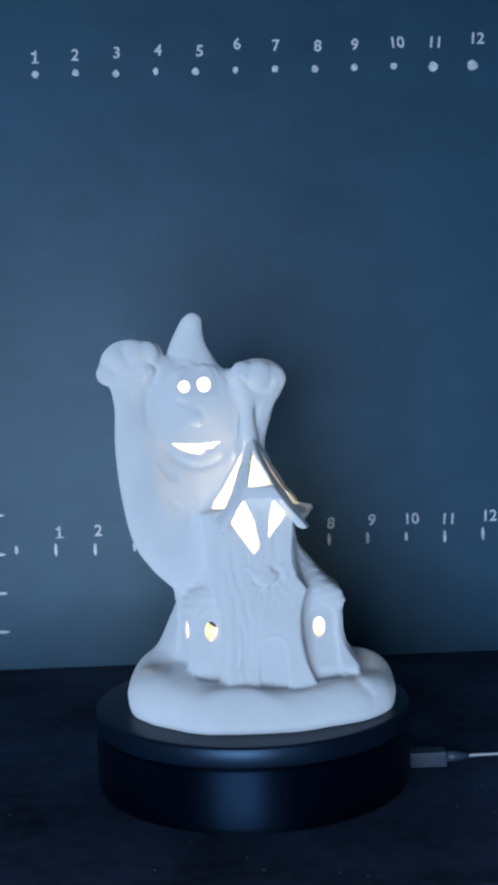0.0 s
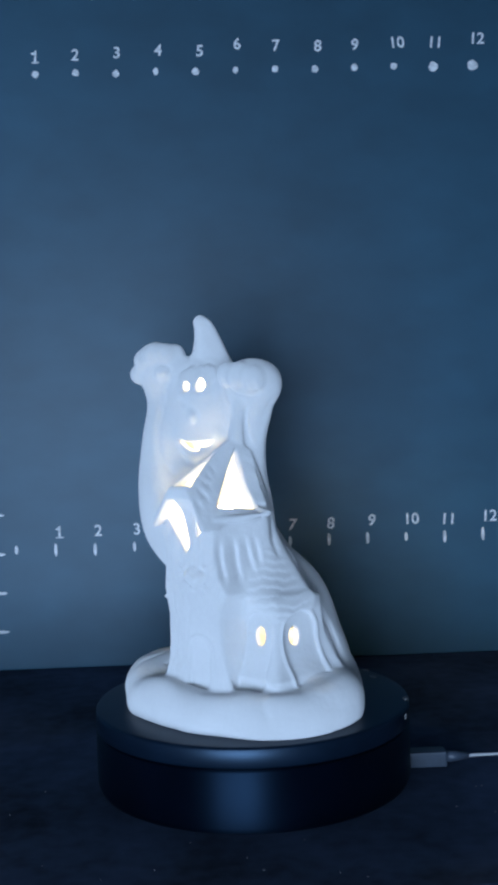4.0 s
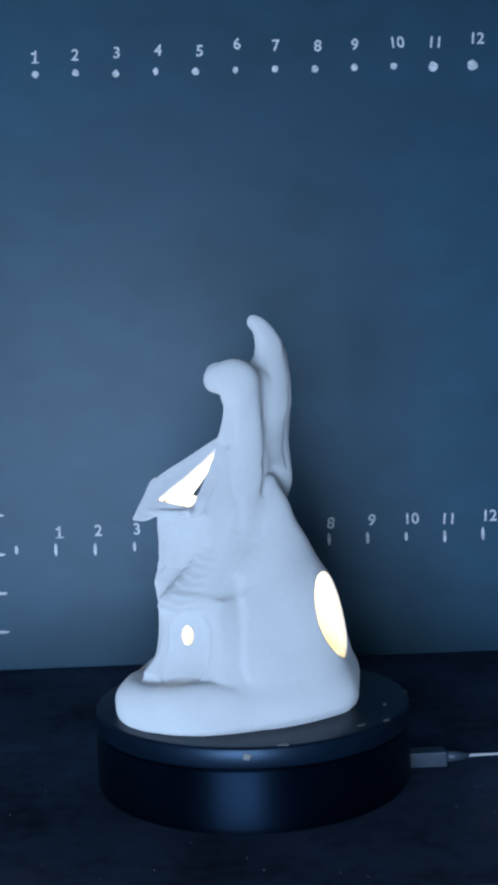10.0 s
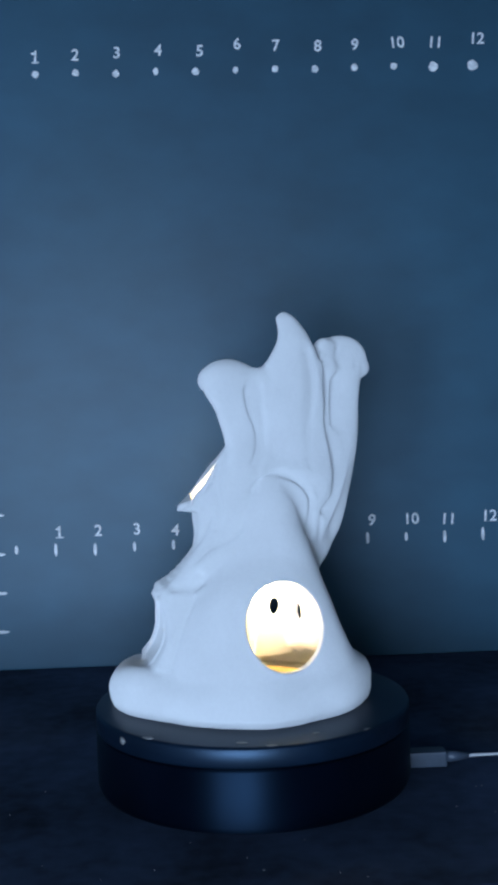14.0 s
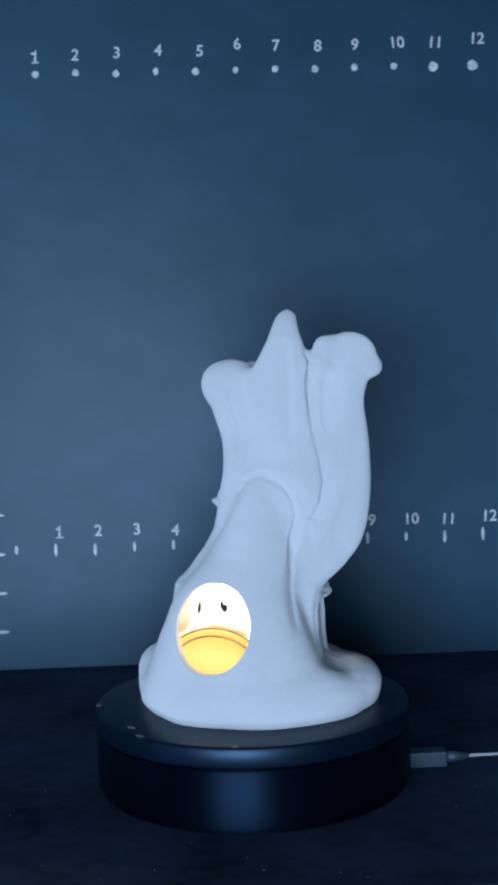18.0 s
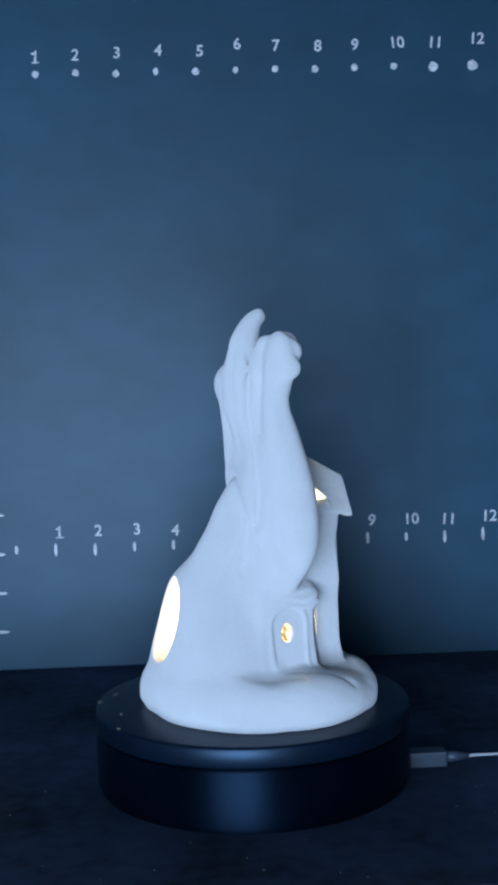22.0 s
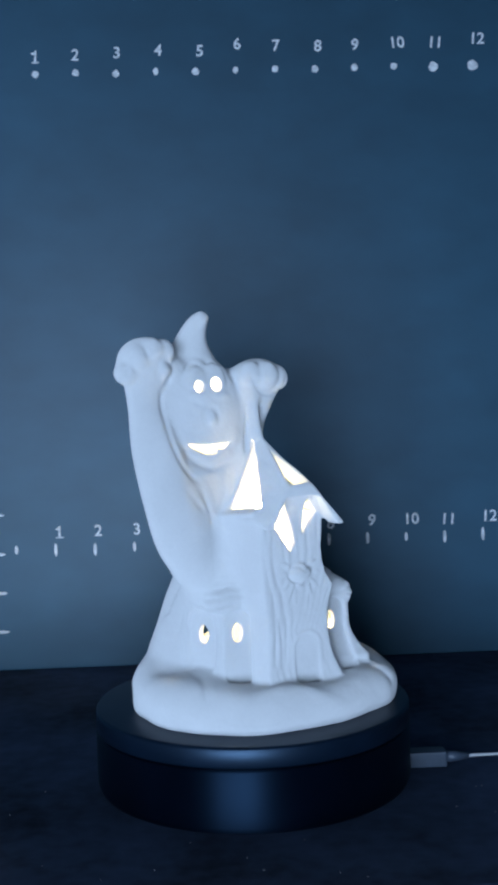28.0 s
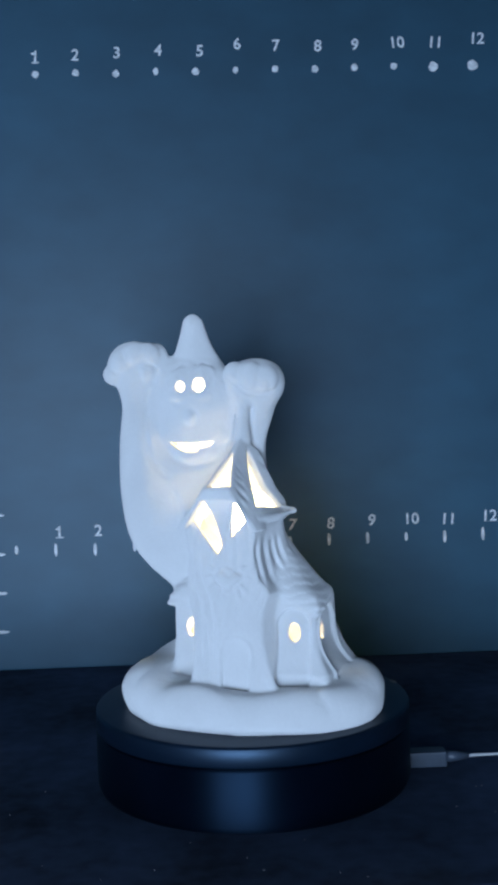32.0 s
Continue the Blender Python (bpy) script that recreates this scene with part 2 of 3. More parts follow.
def merge(sl, d, owner, k):
    cur = FIELD[sl]
    h = np.clip(0.5 + 0.5 * (cur - d) / max(k, 1e-3), 0, 1)
    OWNER[sl] = np.where(d < cur, OWNERS.index(owner), OWNER[sl])
    FIELD[sl] = cur * (1 - h) + d * h - max(k, 1e-3) * h * (1 - h)


def carve(sl, d, k=0.5):
    cur = FIELD[sl]
    h = np.clip(0.5 - 0.5 * (cur + d) / k, 0, 1)
    FIELD[sl] = cur * (1 - h) - d * h + k * h * (1 - h)


def ellipsoid(X, Y, Z, c, r, turn=(0, 0, 0)):
    m = Euler([radians(a) for a in turn]).to_matrix().transposed()
    x, y, z = X - c[0], Y - c[1], Z - c[2]
    u = [m[i][0] * x + m[i][1] * y + m[i][2] * z for i in range(3)]
    k0 = np.sqrt((u[0] / r[0]) ** 2 + (u[1] / r[1]) ** 2 + (u[2] / r[2]) ** 2)
    k1 = np.sqrt((u[0] / r[0] ** 2) ** 2 + (u[1] / r[1] ** 2) ** 2 + (u[2] / r[2] ** 2) ** 2)
    return k0 * (k0 - 1) / np.maximum(k1, 1e-4)


def blob(owner, c, r, k=4.0, turn=(0, 0, 0)):
    R = max(r)
    sl, X, Y, Z = window_of([c[i] - R for i in range(3)], [c[i] + R for i in range(3)], 12)
    merge(sl, ellipsoid(X, Y, Z, c, r, turn), owner, k)


def smooth_path(knots, steps=5):
    """Catmull-Rom points through (x, y, z, radius) knots."""
    k = np.array(knots, float)
    k = np.vstack([2 * k[0] - k[1], k, 2 * k[-1] - k[-2]])
    out = []
    for i in range(1, len(k) - 2):
        for t in np.linspace(0, 1, steps, endpoint=False):
            out.append(0.5 * (2 * k[i] + (k[i + 1] - k[i - 1]) * t + (2 * k[i - 1] - 5 * k[i] + 4 * k[i + 1] - k[i + 2]) * t * t + (3 * k[i] - k[i - 1] - 3 * k[i + 1] + k[i + 2]) * t ** 3))
    out.append(k[-2])
    return out


def limb(owner, knots, k=6.0, flat=1.0, steps=6, front=None):
    """A smooth tapered round through (x, y, z, radius); flat scales it along y, front cuts it off before that y."""
    pts = smooth_path(knots, steps) if len(knots) > 2 else knots
    R = max(q[3] for q in pts) * max(1.0, flat)
    sl, X, Y, Z = window_of([min(q[i] for q in pts) - R for i in range(3)], [max(q[i] for q in pts) + R for i in range(3)], 10)
    best = None
    for a, b in zip(pts, pts[1:]):
        ab = [b[i] - a[i] for i in range(3)]
        ab[1] /= flat
        x, y, z = X - a[0], (Y - a[1]) / flat, Z - a[2]
        h = np.clip((x * ab[0] + y * ab[1] + z * ab[2]) / max(ab[0] ** 2 + ab[1] ** 2 + ab[2] ** 2, 1e-6), 0, 1)
        d = np.sqrt((x - h * ab[0]) ** 2 + (y - h * ab[1]) ** 2 + (z - h * ab[2]) ** 2) - (a[3] + (b[3] - a[3]) * h)
        best = d if best is None else np.minimum(best, d)
    if front is not None:
        e = front - Y
        h = np.clip(0.5 - 0.5 * (best - e) / 4.0, 0, 1)
        best = best * (1 - h) + e * h + 4.0 * h * (1 - h)
    merge(sl, best * min(1.0, flat), owner, k)


def column(owner, knots, k, flat=1.0, front=None):
    """An upright body whose centre and radius change smoothly with height: (x, y, z, radius), top first."""
    pts = np.array(smooth_path(knots, 10))[::-1]
    R = pts[:, 3].max() * max(1.0, flat)
    lo, hi = pts.min(0), pts.max(0)
    sl, X, Y, Z = window_of((lo[0] - R, lo[1] - R, lo[2]), (hi[0] + R, hi[1] + R, hi[2]), 8)
    cx, cy, r = (np.interp(Z, pts[:, 2], pts[:, i]).astype(np.float32) for i in (0, 1, 3))
    d = (np.sqrt((X - cx) ** 2 + ((Y - cy) / flat) ** 2) - r) * (0.85 * min(1.0, flat))
    d = np.maximum(d, Z - hi[2])
    d = np.maximum(d, lo[2] - Z)
    if front is not None:
        e = front - 0.2 * np.maximum(Z - 55, 0) - Y
        h = np.clip(0.5 - 0.5 * (d - e) / 4.0, 0, 1)
        d = d * (1 - h) + e * h + 4.0 * h * (1 - h)
    merge(sl, d, owner, k)


def solid(planes, X, Y, Z, soft=1.0):
    """The convex body behind planes (normal, point), with softened edges."""
    d = None
    for n, p in planes:
        L = math.sqrt(sum(c * c for c in n))
        e = ((X - p[0]) * n[0] + (Y - p[1]) * n[1] + (Z - p[2]) * n[2]) / L
        if d is None:
            d = e
        else:
            h = np.clip(0.5 - 0.5 * (d - e) / soft, 0, 1)
            d = d * (1 - h) + e * h + soft * h * (1 - h)
    return d


def plane3(a, b, c):
    n = (Vector(b) - Vector(a)).cross(Vector(c) - Vector(a)).normalized()
    return (tuple(n), a)


def prism_xz(pts, X, Z):
    """Signed distance bound of a convex outline in x and z, given counter-clockwise as seen from the front."""
    d = None
    for (x0, z0), (x1, z1) in zip(pts, pts[1:] + pts[:1]):
        L = math.hypot(x1 - x0, z1 - z0)
        e = ((X - x0) * (z1 - z0) - (Z - z0) * (x1 - x0)) / L
        d = e if d is None else np.maximum(d, e)
    return d


def model_mound():
    sl, X, Y, Z = window_of((-64, -64, -2), (72, 58, 26), 6)
    th = np.arctan2(Y, X)
    r = 56.0 + 1.8 * np.cos(th) - 5.5 * np.sin(th) + 2.8 * np.cos(2 * th) - 2.1 * np.sin(2 * th) - 2.4 * np.sin(3 * th) - 1.2 * np.sin(4 * th) + 0.5 * np.cos(9 * th)
    rad = np.sqrt(X ** 2 + Y ** 2) - r
    top = 15.0 + 1.2 * np.cos(4 * th + 0.5) + 1.0 * np.cos(7 * th) - 3.0 * np.clip(-np.sin(th), 0, 1) ** 4
    a, b = rad + 10.0, np.abs(Z - top / 2 + 1.5) - (top / 2 + 1.5 - 10.0 + 3.0)
    d = np.minimum(np.maximum(a, b), 0) + np.sqrt(np.maximum(a, 0) ** 2 + np.maximum(b, 0) ** 2) - 10.0
    d = d + 0.35 * np.sin(X / 5.3 + 1.7 * np.sin(Y / 8.1)) * np.sin(Y / 6.2 + Z / 5.0 + 1.3 * np.sin(X / 9.7)) + 0.12 * np.sin(X / 2.1 + Z / 1.9) * np.sin(Y / 2.4 - Z / 2.6)
    merge(sl, d, "mound", 0)
    # swollen cloud-like folds
    blob("mound", (3, -41, 5.0), (36, 15.5, 8.6), 2.6)
    blob("mound", (-35, -16, 8.5), (20, 26, 10.5), 5.0, (0, 0, 20))
    blob("mound", (42, -19, 6.5), (20.5, 26, 9.5), 1.6, (0, 0, -18))


# the facade's two edges at rising heights, in millimetres
EDGE_Z = (4, 17, 25, 35, 45, 52, 56, 63, 73, 83, 96)
EDGE_L = (-16.6, -16.0, -14.9, -14.4, -14.4, -15.6, -16.4, -16.1, -15.8, -16.9, -18.0)
EDGE_R = (25.0, 22.6, 19.2, 17.1, 17.0, 18.6, 20.4, 16.1, 14.3, 14.8, 16.0)


def model_house():
    # tower: a waisted block with a flat facade, spread at the eaves, the middle and the foot
    sl, X, Y, Z = window_of((-30, -46, 4), (36, 0, 96), 4)
    back = np.maximum(Y + 38, 0)
    low = np.clip((57 - Z) / 4, 0, 1)
    lx = np.interp(Z, EDGE_Z, EDGE_L) - 0.24 * back
    rx = np.interp(Z, EDGE_Z, EDGE_R) + (0.14 + 0.16 * low) * np.minimum(back, 16)
    pinch = np.clip(0.62 + 0.018 * np.abs(Z - 38), 0.5, 1.25)
    grain = 0.34 * np.sin(2 * math.pi * ((X + 8) / pinch + 1.2 * np.sin(Z / 11.5 + 0.15 * X) + 0.4 * np.sin(Z / 4.1 + X)) / 3.9) * (0.65 + 0.35 * np.sin(X * 0.7 + Z / 17)) * np.where((X > -1) & (Z < 48), 0.35, 1.0)
    qx = np.maximum(X - rx, lx - X) + 1.5
    qy = np.abs(Y + 25) - 14.0 - 0.011 * np.maximum(31 - Z, 0) ** 2 + grain + 1.5
    d = np.minimum(np.maximum(qx, qy), 0) + np.sqrt(np.maximum(qx, 0) ** 2 + np.maximum(qy, 0) ** 2) - 1.5
    d = np.maximum(d, Z - np.where(Y < -35, 99 - 0.036 * (X - 0.5) ** 2, 95 - 0.012 * (X - 1) ** 2))
    merge(sl, d.astype(np.float32), "tower", 1.4)
    # wings: faceted side rooms with shingled lean-to roofs
    for owner, s in (("right_wing", 1), ("left_wing", -1)):
        cx = 4.0
        sl, X, Y, Z = window_of((cx - 48 if s < 0 else cx, -38, 2), (cx if s < 0 else cx + 50, 24, 76), 3)
        U = (X - cx) * s
        front = -28.0 if s > 0 else -24.6
        flare = np.minimum((0.026 if s > 0 else 0.005) * np.maximum(37 - Z, 0) ** 2, 7.0)
        d = solid([((0.99, -0.10, 0) if s > 0 else (0.97, -0.24, 0), (34.8, -14 if s > 0 else -9.8, 0)), ((0.05, -1, 0), (23.6, front, 0)), ((0.45, 0.89, 0), (33.0, 5, 0)), ((0, 0, 1), (0, 0, 54))], U, Y, Z, 2.4) + 0.2 - flare
        merge(sl, d, owner, 2.0)
        row = (Z + 1.1 * np.sin(Y / 4.6 + U / 7.0) + 0.2 * np.sin(Y / 1.9 + U) - 0.05 * U) / 3.5
        step = (0.95 * (row - np.floor(row)) - 0.3) * np.clip((-4 - Y) / 6, 0, 1)
        roof = solid([((0.66, -0.05, 0.75), (34.9, -14, 53)), ((0.15, -0.66, 0.74), (24.0, front - 1.6, 54.5)), ((0.99, -0.10, 0), (37.6, -14, 0)), ((0.05, -1, 0), (23.6, front - 2.4, 0)), ((-0.55, 0.12, -1), (37.6, -14, 44.2)), ((0.35, 0.93, 0), (33.5, 0 if s > 0 else 2, 0)), ((0, 0, 1), (0, 0, 70))], U, Y, Z, 5.0) + step
        merge(sl, roof, owner, 2.2)
        # arched panels set into the two walls, the outer one framed
        for px, py, nx, ny, half, sunk in ((23.6 if s > 0 else 24.6, front, 0.05, -0.999, 7.2, 2.4 if s > 0 else 1.8), (34.8, -13.2 if s > 0 else -9.8, 0.99 if s > 0 else 0.97, -0.10 if s > 0 else -0.24, 10.4 if s > 0 else 8.4, 1.4 if s > 0 else 0.6)):
            tx, ty = -ny, nx
            across = (U - px) * tx + (Y - py) * ty
            depth = (U - px) * nx + (Y - py) * ny - flare
            arch = np.where(Z > 47.7 - half, np.sqrt(across ** 2 + (Z - 47.7 + half) ** 2), np.abs(across)) - half
            carve(sl, np.maximum(np.maximum(arch, 15 - Z), np.abs(depth) - sunk), 1.0)
            if nx > 0.5:
                merge(sl, np.maximum(np.sqrt((arch - 0.6) ** 2 + (depth - 0.2) ** 2) - 0.9, 15 - Z), owner, 0.8)


def model_skirts():
    """The ground swells up against the side rooms."""
    blob("mound", (36, -9, 10), (13, 18, 12.5), 6)
    blob("mound", (-29, -4, 11), (11, 20, 10), 6)


ROOF_APEX = (2.0, -9.0, 123.5)
ROOF_FL, ROOF_FR, ROOF_BR, ROOF_BL = (-17.7, -41.6, 87.0), (18.6, -44.4, 87.2), (28.2, -16.6, 89.2), (-22.4, -13.0, 89.6)
LIP_R, LIP_L = (8.6, -46.0, 102.0), (-7.6, -43.8, 102.0)


def model_roof():
    sl, X, Y, Z = window_of((-28, -50, 82), (32, 4, 127), 3)
    A = ROOF_APEX
    sag = 0.0055 * np.maximum(123 - Z, 0) * np.maximum(Z - 89, 0)
    d = solid([plane3(A, LIP_L, LIP_R), ((-0.12, -0.985, 0.12), (8, -46.6, 101)), ((0, 1, 0.1), (0, -3, 90)), ((0.40, 0.92, 0), (28.2, -14.0, 90)), ((-0.52, 0.85, 0), (-22.0, -12.5, 90))], X, Y, Z, 1.2)
    lines = 0.55 * np.sin(2 * math.pi * (Z * 0.75 + np.abs(X - 2) * 0.55) / 3.9)
    flank = solid([plane3(A, LIP_R, ROOF_FR), plane3(A, ROOF_FL, LIP_L)], X, Y, Z, 1.0) + lines + sag * 0.15
    bar = np.clip((np.abs(X - 0.5) - 0.21 * np.maximum(-9 - Y, 0) - 2.0) / 5.0, 0, 1)
    # the slope beside the raised arm hollows towards its back edge and flares at the eave
    hollow = np.interp(Z, (89, 91, 94.4, 98, 103, 111, 119, 123), (0, 1.8, 3.2, 3.9, 3.4, 2.0, 0.4, 0)) * np.clip((Y + 36) / 20, 0, 1)
    sides = solid([plane3(A, ROOF_FR, ROOF_BR), plane3(A, ROOF_BL, ROOF_FL)], X, Y, Z, 1.0) + np.where(X > 2, np.maximum(hollow, 0.4 * sag * bar), sag * bar)
    d = np.maximum(np.maximum(d, flank), sides)
    gable = np.clip((-36 - Y) / 6, 0, 1)
    under = 87.0 + 1.5 * np.sin((Y + 10) / 9.0) + np.where(X > 2, 0.010, 0.035) * np.maximum(np.abs(X - 2) - 17, 0) * np.clip(Y + 36, 0, 20) + gable * (np.maximum(10.0 - 1.48 * np.maximum(np.abs(X - 0.5) - 8, 0) - 0.01 * (X - 0.5) ** 2, -3.0) - 1.5 * np.sin((Y + 10) / 9.0))
    d = np.maximum(d, under - Z)
    merge(sl, d, "roof", 1.0)
    # upturned corner and thin lip of the eave
    limb("roof", [(20.0, -17.6, 90.2, 1.8), (25.0, -17.0, 89.6, 1.5), (26.9, -16.8, 89.4, 0.9)], 1.6)
    limb("roof", [(26.6, -17.0, 89.3, 0.9), (22.2, -30.5, 88.6, 1.2), (17.6, -41.5, 88.2, 1.0)], 1.6)


def model_ghost():
    # chest and back sheet between the arms
    blob("ghost", (-24, 1.0, 108), (26, 5.6, 36), 6)
    blob("ghost", (-12, -1, 94), (20, 9, 26), 8)
    limb("ghost", [(3.2, -5, 112, 4.2), (7.5, -7.4, 92, 8), (10.6, -8.2, 72, 9.2), (14, -6, 52, 13)], 12)
    limb("ghost", [(-13, -4, 96, 8), (-14, -6, 72, 12), (-11, -6, 48, 15)], 4)
    limb("ghost", [(-38, 1.2, 150.5, 6.4), (-38, 1.2, 138, 5.9), (-37, 1.6, 122, 5.3), (-34, 1, 95, 7)], 8)
    limb("ghost", [(-6, 3.8, 146.5, 6), (-3, 2.2, 126, 6), (-3, 0, 105, 7)], 6)
    # raised arm by the open wall
    limb("ghost", [(-52.3, -2.2, 148, 8.2), (-51.0, -1.4, 136, 7.6), (-48.0, -4.8, 118, 11.0), (-44.5, -10.2, 96, 12.3), (-40, -12.0, 78, 12.0), (-32, -10.2, 65, 8.5)], 5.5, 0.72)
    blob("ghost", (-36.5, 1.5, 152.0), (8, 5.5, 6), 6)
    # its fist
    blob("ghost", (-41.5, -0.5, 159.6), (5.6, 4.8, 6.0), 3)
    blob("ghost", (-51.5, -3.4, 155.5), (13, 5.8, 11.3), 3)
    for c, r in (((-61.2, -4.6, 151.6), 5.0), ((-56, -5.8, 158), 5.8), ((-49.5, -6.4, 161), 5.6), ((-43.5, -5.2, 160.5), 5.4), ((-43.5, -6.2, 152.5), 4.2)):
        blob("ghost", c, (r, r, r), 1.6)
    # other arm, its sleeve and fist over the roof
    limb("ghost", [(9.5, 0, 146, 8.5), (8.4, 1, 134, 5.6), (4.4, 1, 121, 4.7), (1.5, 0, 106, 6)], 3)
    limb("ghost", [(5, 2.5, 146, 7.5), (4.2, 3.0, 134, 6.3), (1.8, 2.2, 120, 5.8), (1.2, 0.5, 104, 6.6), (5, -1, 88, 8), (10, -1, 68, 10)], 6)
    limb("ghost", [(-0.5, -4.5, 143, 5.0), (1, -5.0, 132, 4.4), (2, -7.5, 121, 4.6)], 4)
    blob("ghost", (6.5, -2, 148.0), (13.0, 10.0, 8.8), 3)
    for c, r in (((13, -7.5, 147.5), 5.8), ((6.5, -9.5, 149), 6.0), ((-1, -8, 149.5), 5.6)):
        blob("ghost", c, (r, r, r * 1.1), 1.2)
    blob("ghost", (11.2, 3.0, 145), (7.4, 7.4, 9.0), 3)
    # trailing robe that closes the back of the house
    column("ghost", [(-9.5, -0.5, 105.5, 1.0), (-9.5, -0.5, 102.5, 7.0), (-9.5, -0.8, 92, 13.2), (-8, -1.5, 80, 18.0), (-4, -0.5, 62, 24.8), (3.5, -3, 42, 32.8), (5, -4, 24, 39.5), (5, -6, 4, 44.5)], 3.5, 1.25, 4.0)
    limb("ghost", [(-13, 12, 66, 9), (-16, 19, 42, 15.5), (-20, 19, 14, 23)], 10)
    blob("ghost", (-1, 19, 36), (29, 24, 30), 6)
    limb("ghost", [(-35, -7, 67, 7.5), (-28, -4, 60, 8.5), (-20, 0, 50, 10)], 6)
    limb("ghost", [(-35, -2.5, 100, 6.5), (-31, -5, 82, 6.5), (-27, -5.5, 70, 6)], 9)
    limb("ghost", [(-27, -1, 104, 8.5), (-30, -2.5, 90, 8.5), (-29, -3, 78, 7.0)], 9)
    # head and curled tip
    blob("ghost", (-22.6, 0.2, 130), (22.0, 10.4, 27.6), 2.0)
    column("ghost", [(-22.2, -3.0, 177.6, 0.8), (-22.4, -1.8, 175.5, 3.6), (-23.3, 1.4, 172, 5.0), (-24.2, 4.4, 166, 7.4), (-23.8, 5.0, 158, 11.4), (-22.8, 4.0, 150, 15.6), (-22, 2.6, 142, 18.4), (-22, 2.0, 132, 18.0), (-22, 0, 116, 9.0), (-22, 0, 104, 2.0)], 2.5, 0.62)
    limb("ghost", [(-22.4, -2.6, 174.0, 2.9), (-22.7, -0.6, 173.4, 3.7), (-23.4, 2.0, 169.5, 4.6), (-24.0, 4.2, 163, 6.0)], 3)
    blob("ghost", (-25, -3.2, 109), (11, 5.0, 8), 3)
    # brows, eye rims, nose, cheeks, lip
    for c, r in (((-28, -4.9, 148.0), (6.0, 3.8, 6.0)), ((-17.5, -4.6, 149.0), (6.4, 3.8, 6.6)), ((-28, -7.4, 140.8), (4.8, 2.6, 2.4)), ((-18, -7.4, 140.4), (5.2, 2.6, 2.4))):
        blob("ghost", c, r, 1.6)
    blob("ghost", (-22.3, -8.7, 130.5), (3.1, 3.0, 3.8), 1.1)
    blob("ghost", (-34, -4.2, 122.5), (4.5, 3.8, 4.5), 3)
    blob("ghost", (-11.5, -4.0, 122.5), (4.5, 3.8, 4.5), 3)
    limb("ghost", [(-30, -6.6, 115.5, 1.5), (-23, -7.6, 112.4, 1.8), (-15, -6.4, 115.5, 1.5)], 3.0)


def model_reliefs():
    # door
    sl, X, Y, Z = window_of((-4, -44, 10), (14, -34, 42), 3)
    x = X - 4.6
    arch = np.maximum(np.abs(x) - 7.6, np.where(Z > 30, np.sqrt(x ** 2 + (Z - 30) ** 2) - 7.6, -1))
    merge(sl, np.maximum(arch, np.abs(Y + 38) - 1.7), "door", 0.8)
    inner = np.maximum(np.abs(x) - 6.2, np.where(Z > 30, np.sqrt(x ** 2 + (Z - 30) ** 2) - 6.2, -1))
    carve(sl, np.maximum(inner, np.abs(Y + 40.2) - 1.3), 0.8)
    # spider
    blob("spider_relief", (1.8, -38.6, 63.0), (5.8, 3.8, 4.6), 0.6)
    blob("spider_relief", (1.8, -38.8, 58.6), (2.6, 2.2, 2.2), 0.6)
    for s in (-1, 1):
        for k, (dx, dz) in enumerate(((9.5, 5.5), (10.5, 1.0), (9.5, -4.5), (6.5, -8.0))):
            limb("spider_relief", [(1.8 + s * 3, -39.0, 62.0, 0.95), (1.8 + s * dx * 0.7, -39.1, 62.5 + dz * 0.8, 0.85), (1.8 + s * dx, -38.6, 61 + dz * 1.2, 0.6)], 0.4)


def crease(turn, near, depth, width, knots):
    """Press a soft groove (or raise a ridge, depth below zero) along (across, height) knots, as seen with the cast turned so, on the side before near."""
    a = radians(turn)
    us, zs = [q[0] for q in knots], [q[1] for q in knots]
    w = 3 * width + 2
    box = [(u * math.cos(a) + v * math.sin(a), v * math.cos(a) - u * math.sin(a)) for u in (min(us) - w, max(us) + w) for v in (-66, near)]
    sl, X, Y, Z = window_of((min(q[0] for q in box), min(q[1] for q in box), min(zs) - w), (max(q[0] for q in box), max(q[1] for q in box), max(zs) + w), 0)
    U, V = X * math.cos(a) - Y * math.sin(a), X * math.sin(a) + Y * math.cos(a)
    pts = smooth_path([(*q, 0) for q in knots], 4) if len(knots) > 2 else knots
    best = None
    for p, q in zip(pts, pts[1:]):
        du, dz = q[0] - p[0], q[1] - p[1]
        h = np.clip(((U - p[0]) * du + (Z - p[1]) * dz) / max(du * du + dz * dz, 1e-6), 0, 1)
        d = (U - p[0] - h * du) ** 2 + (Z - p[1] - h * dz) ** 2
        best = d if best is None else np.minimum(best, d)
    if knots[0] != knots[-1]:
        ends = np.minimum((U - knots[0][0]) ** 2 + (Z - knots[0][1]) ** 2, (U - knots[-1][0]) ** 2 + (Z - knots[-1][1]) ** 2)
        depth = depth * np.clip(ends / 40.0, 0, 1)
    FIELD[sl] += (depth * np.exp(-best / width ** 2) * np.clip((near - V) / 3, 0, 1)).astype(np.float32)


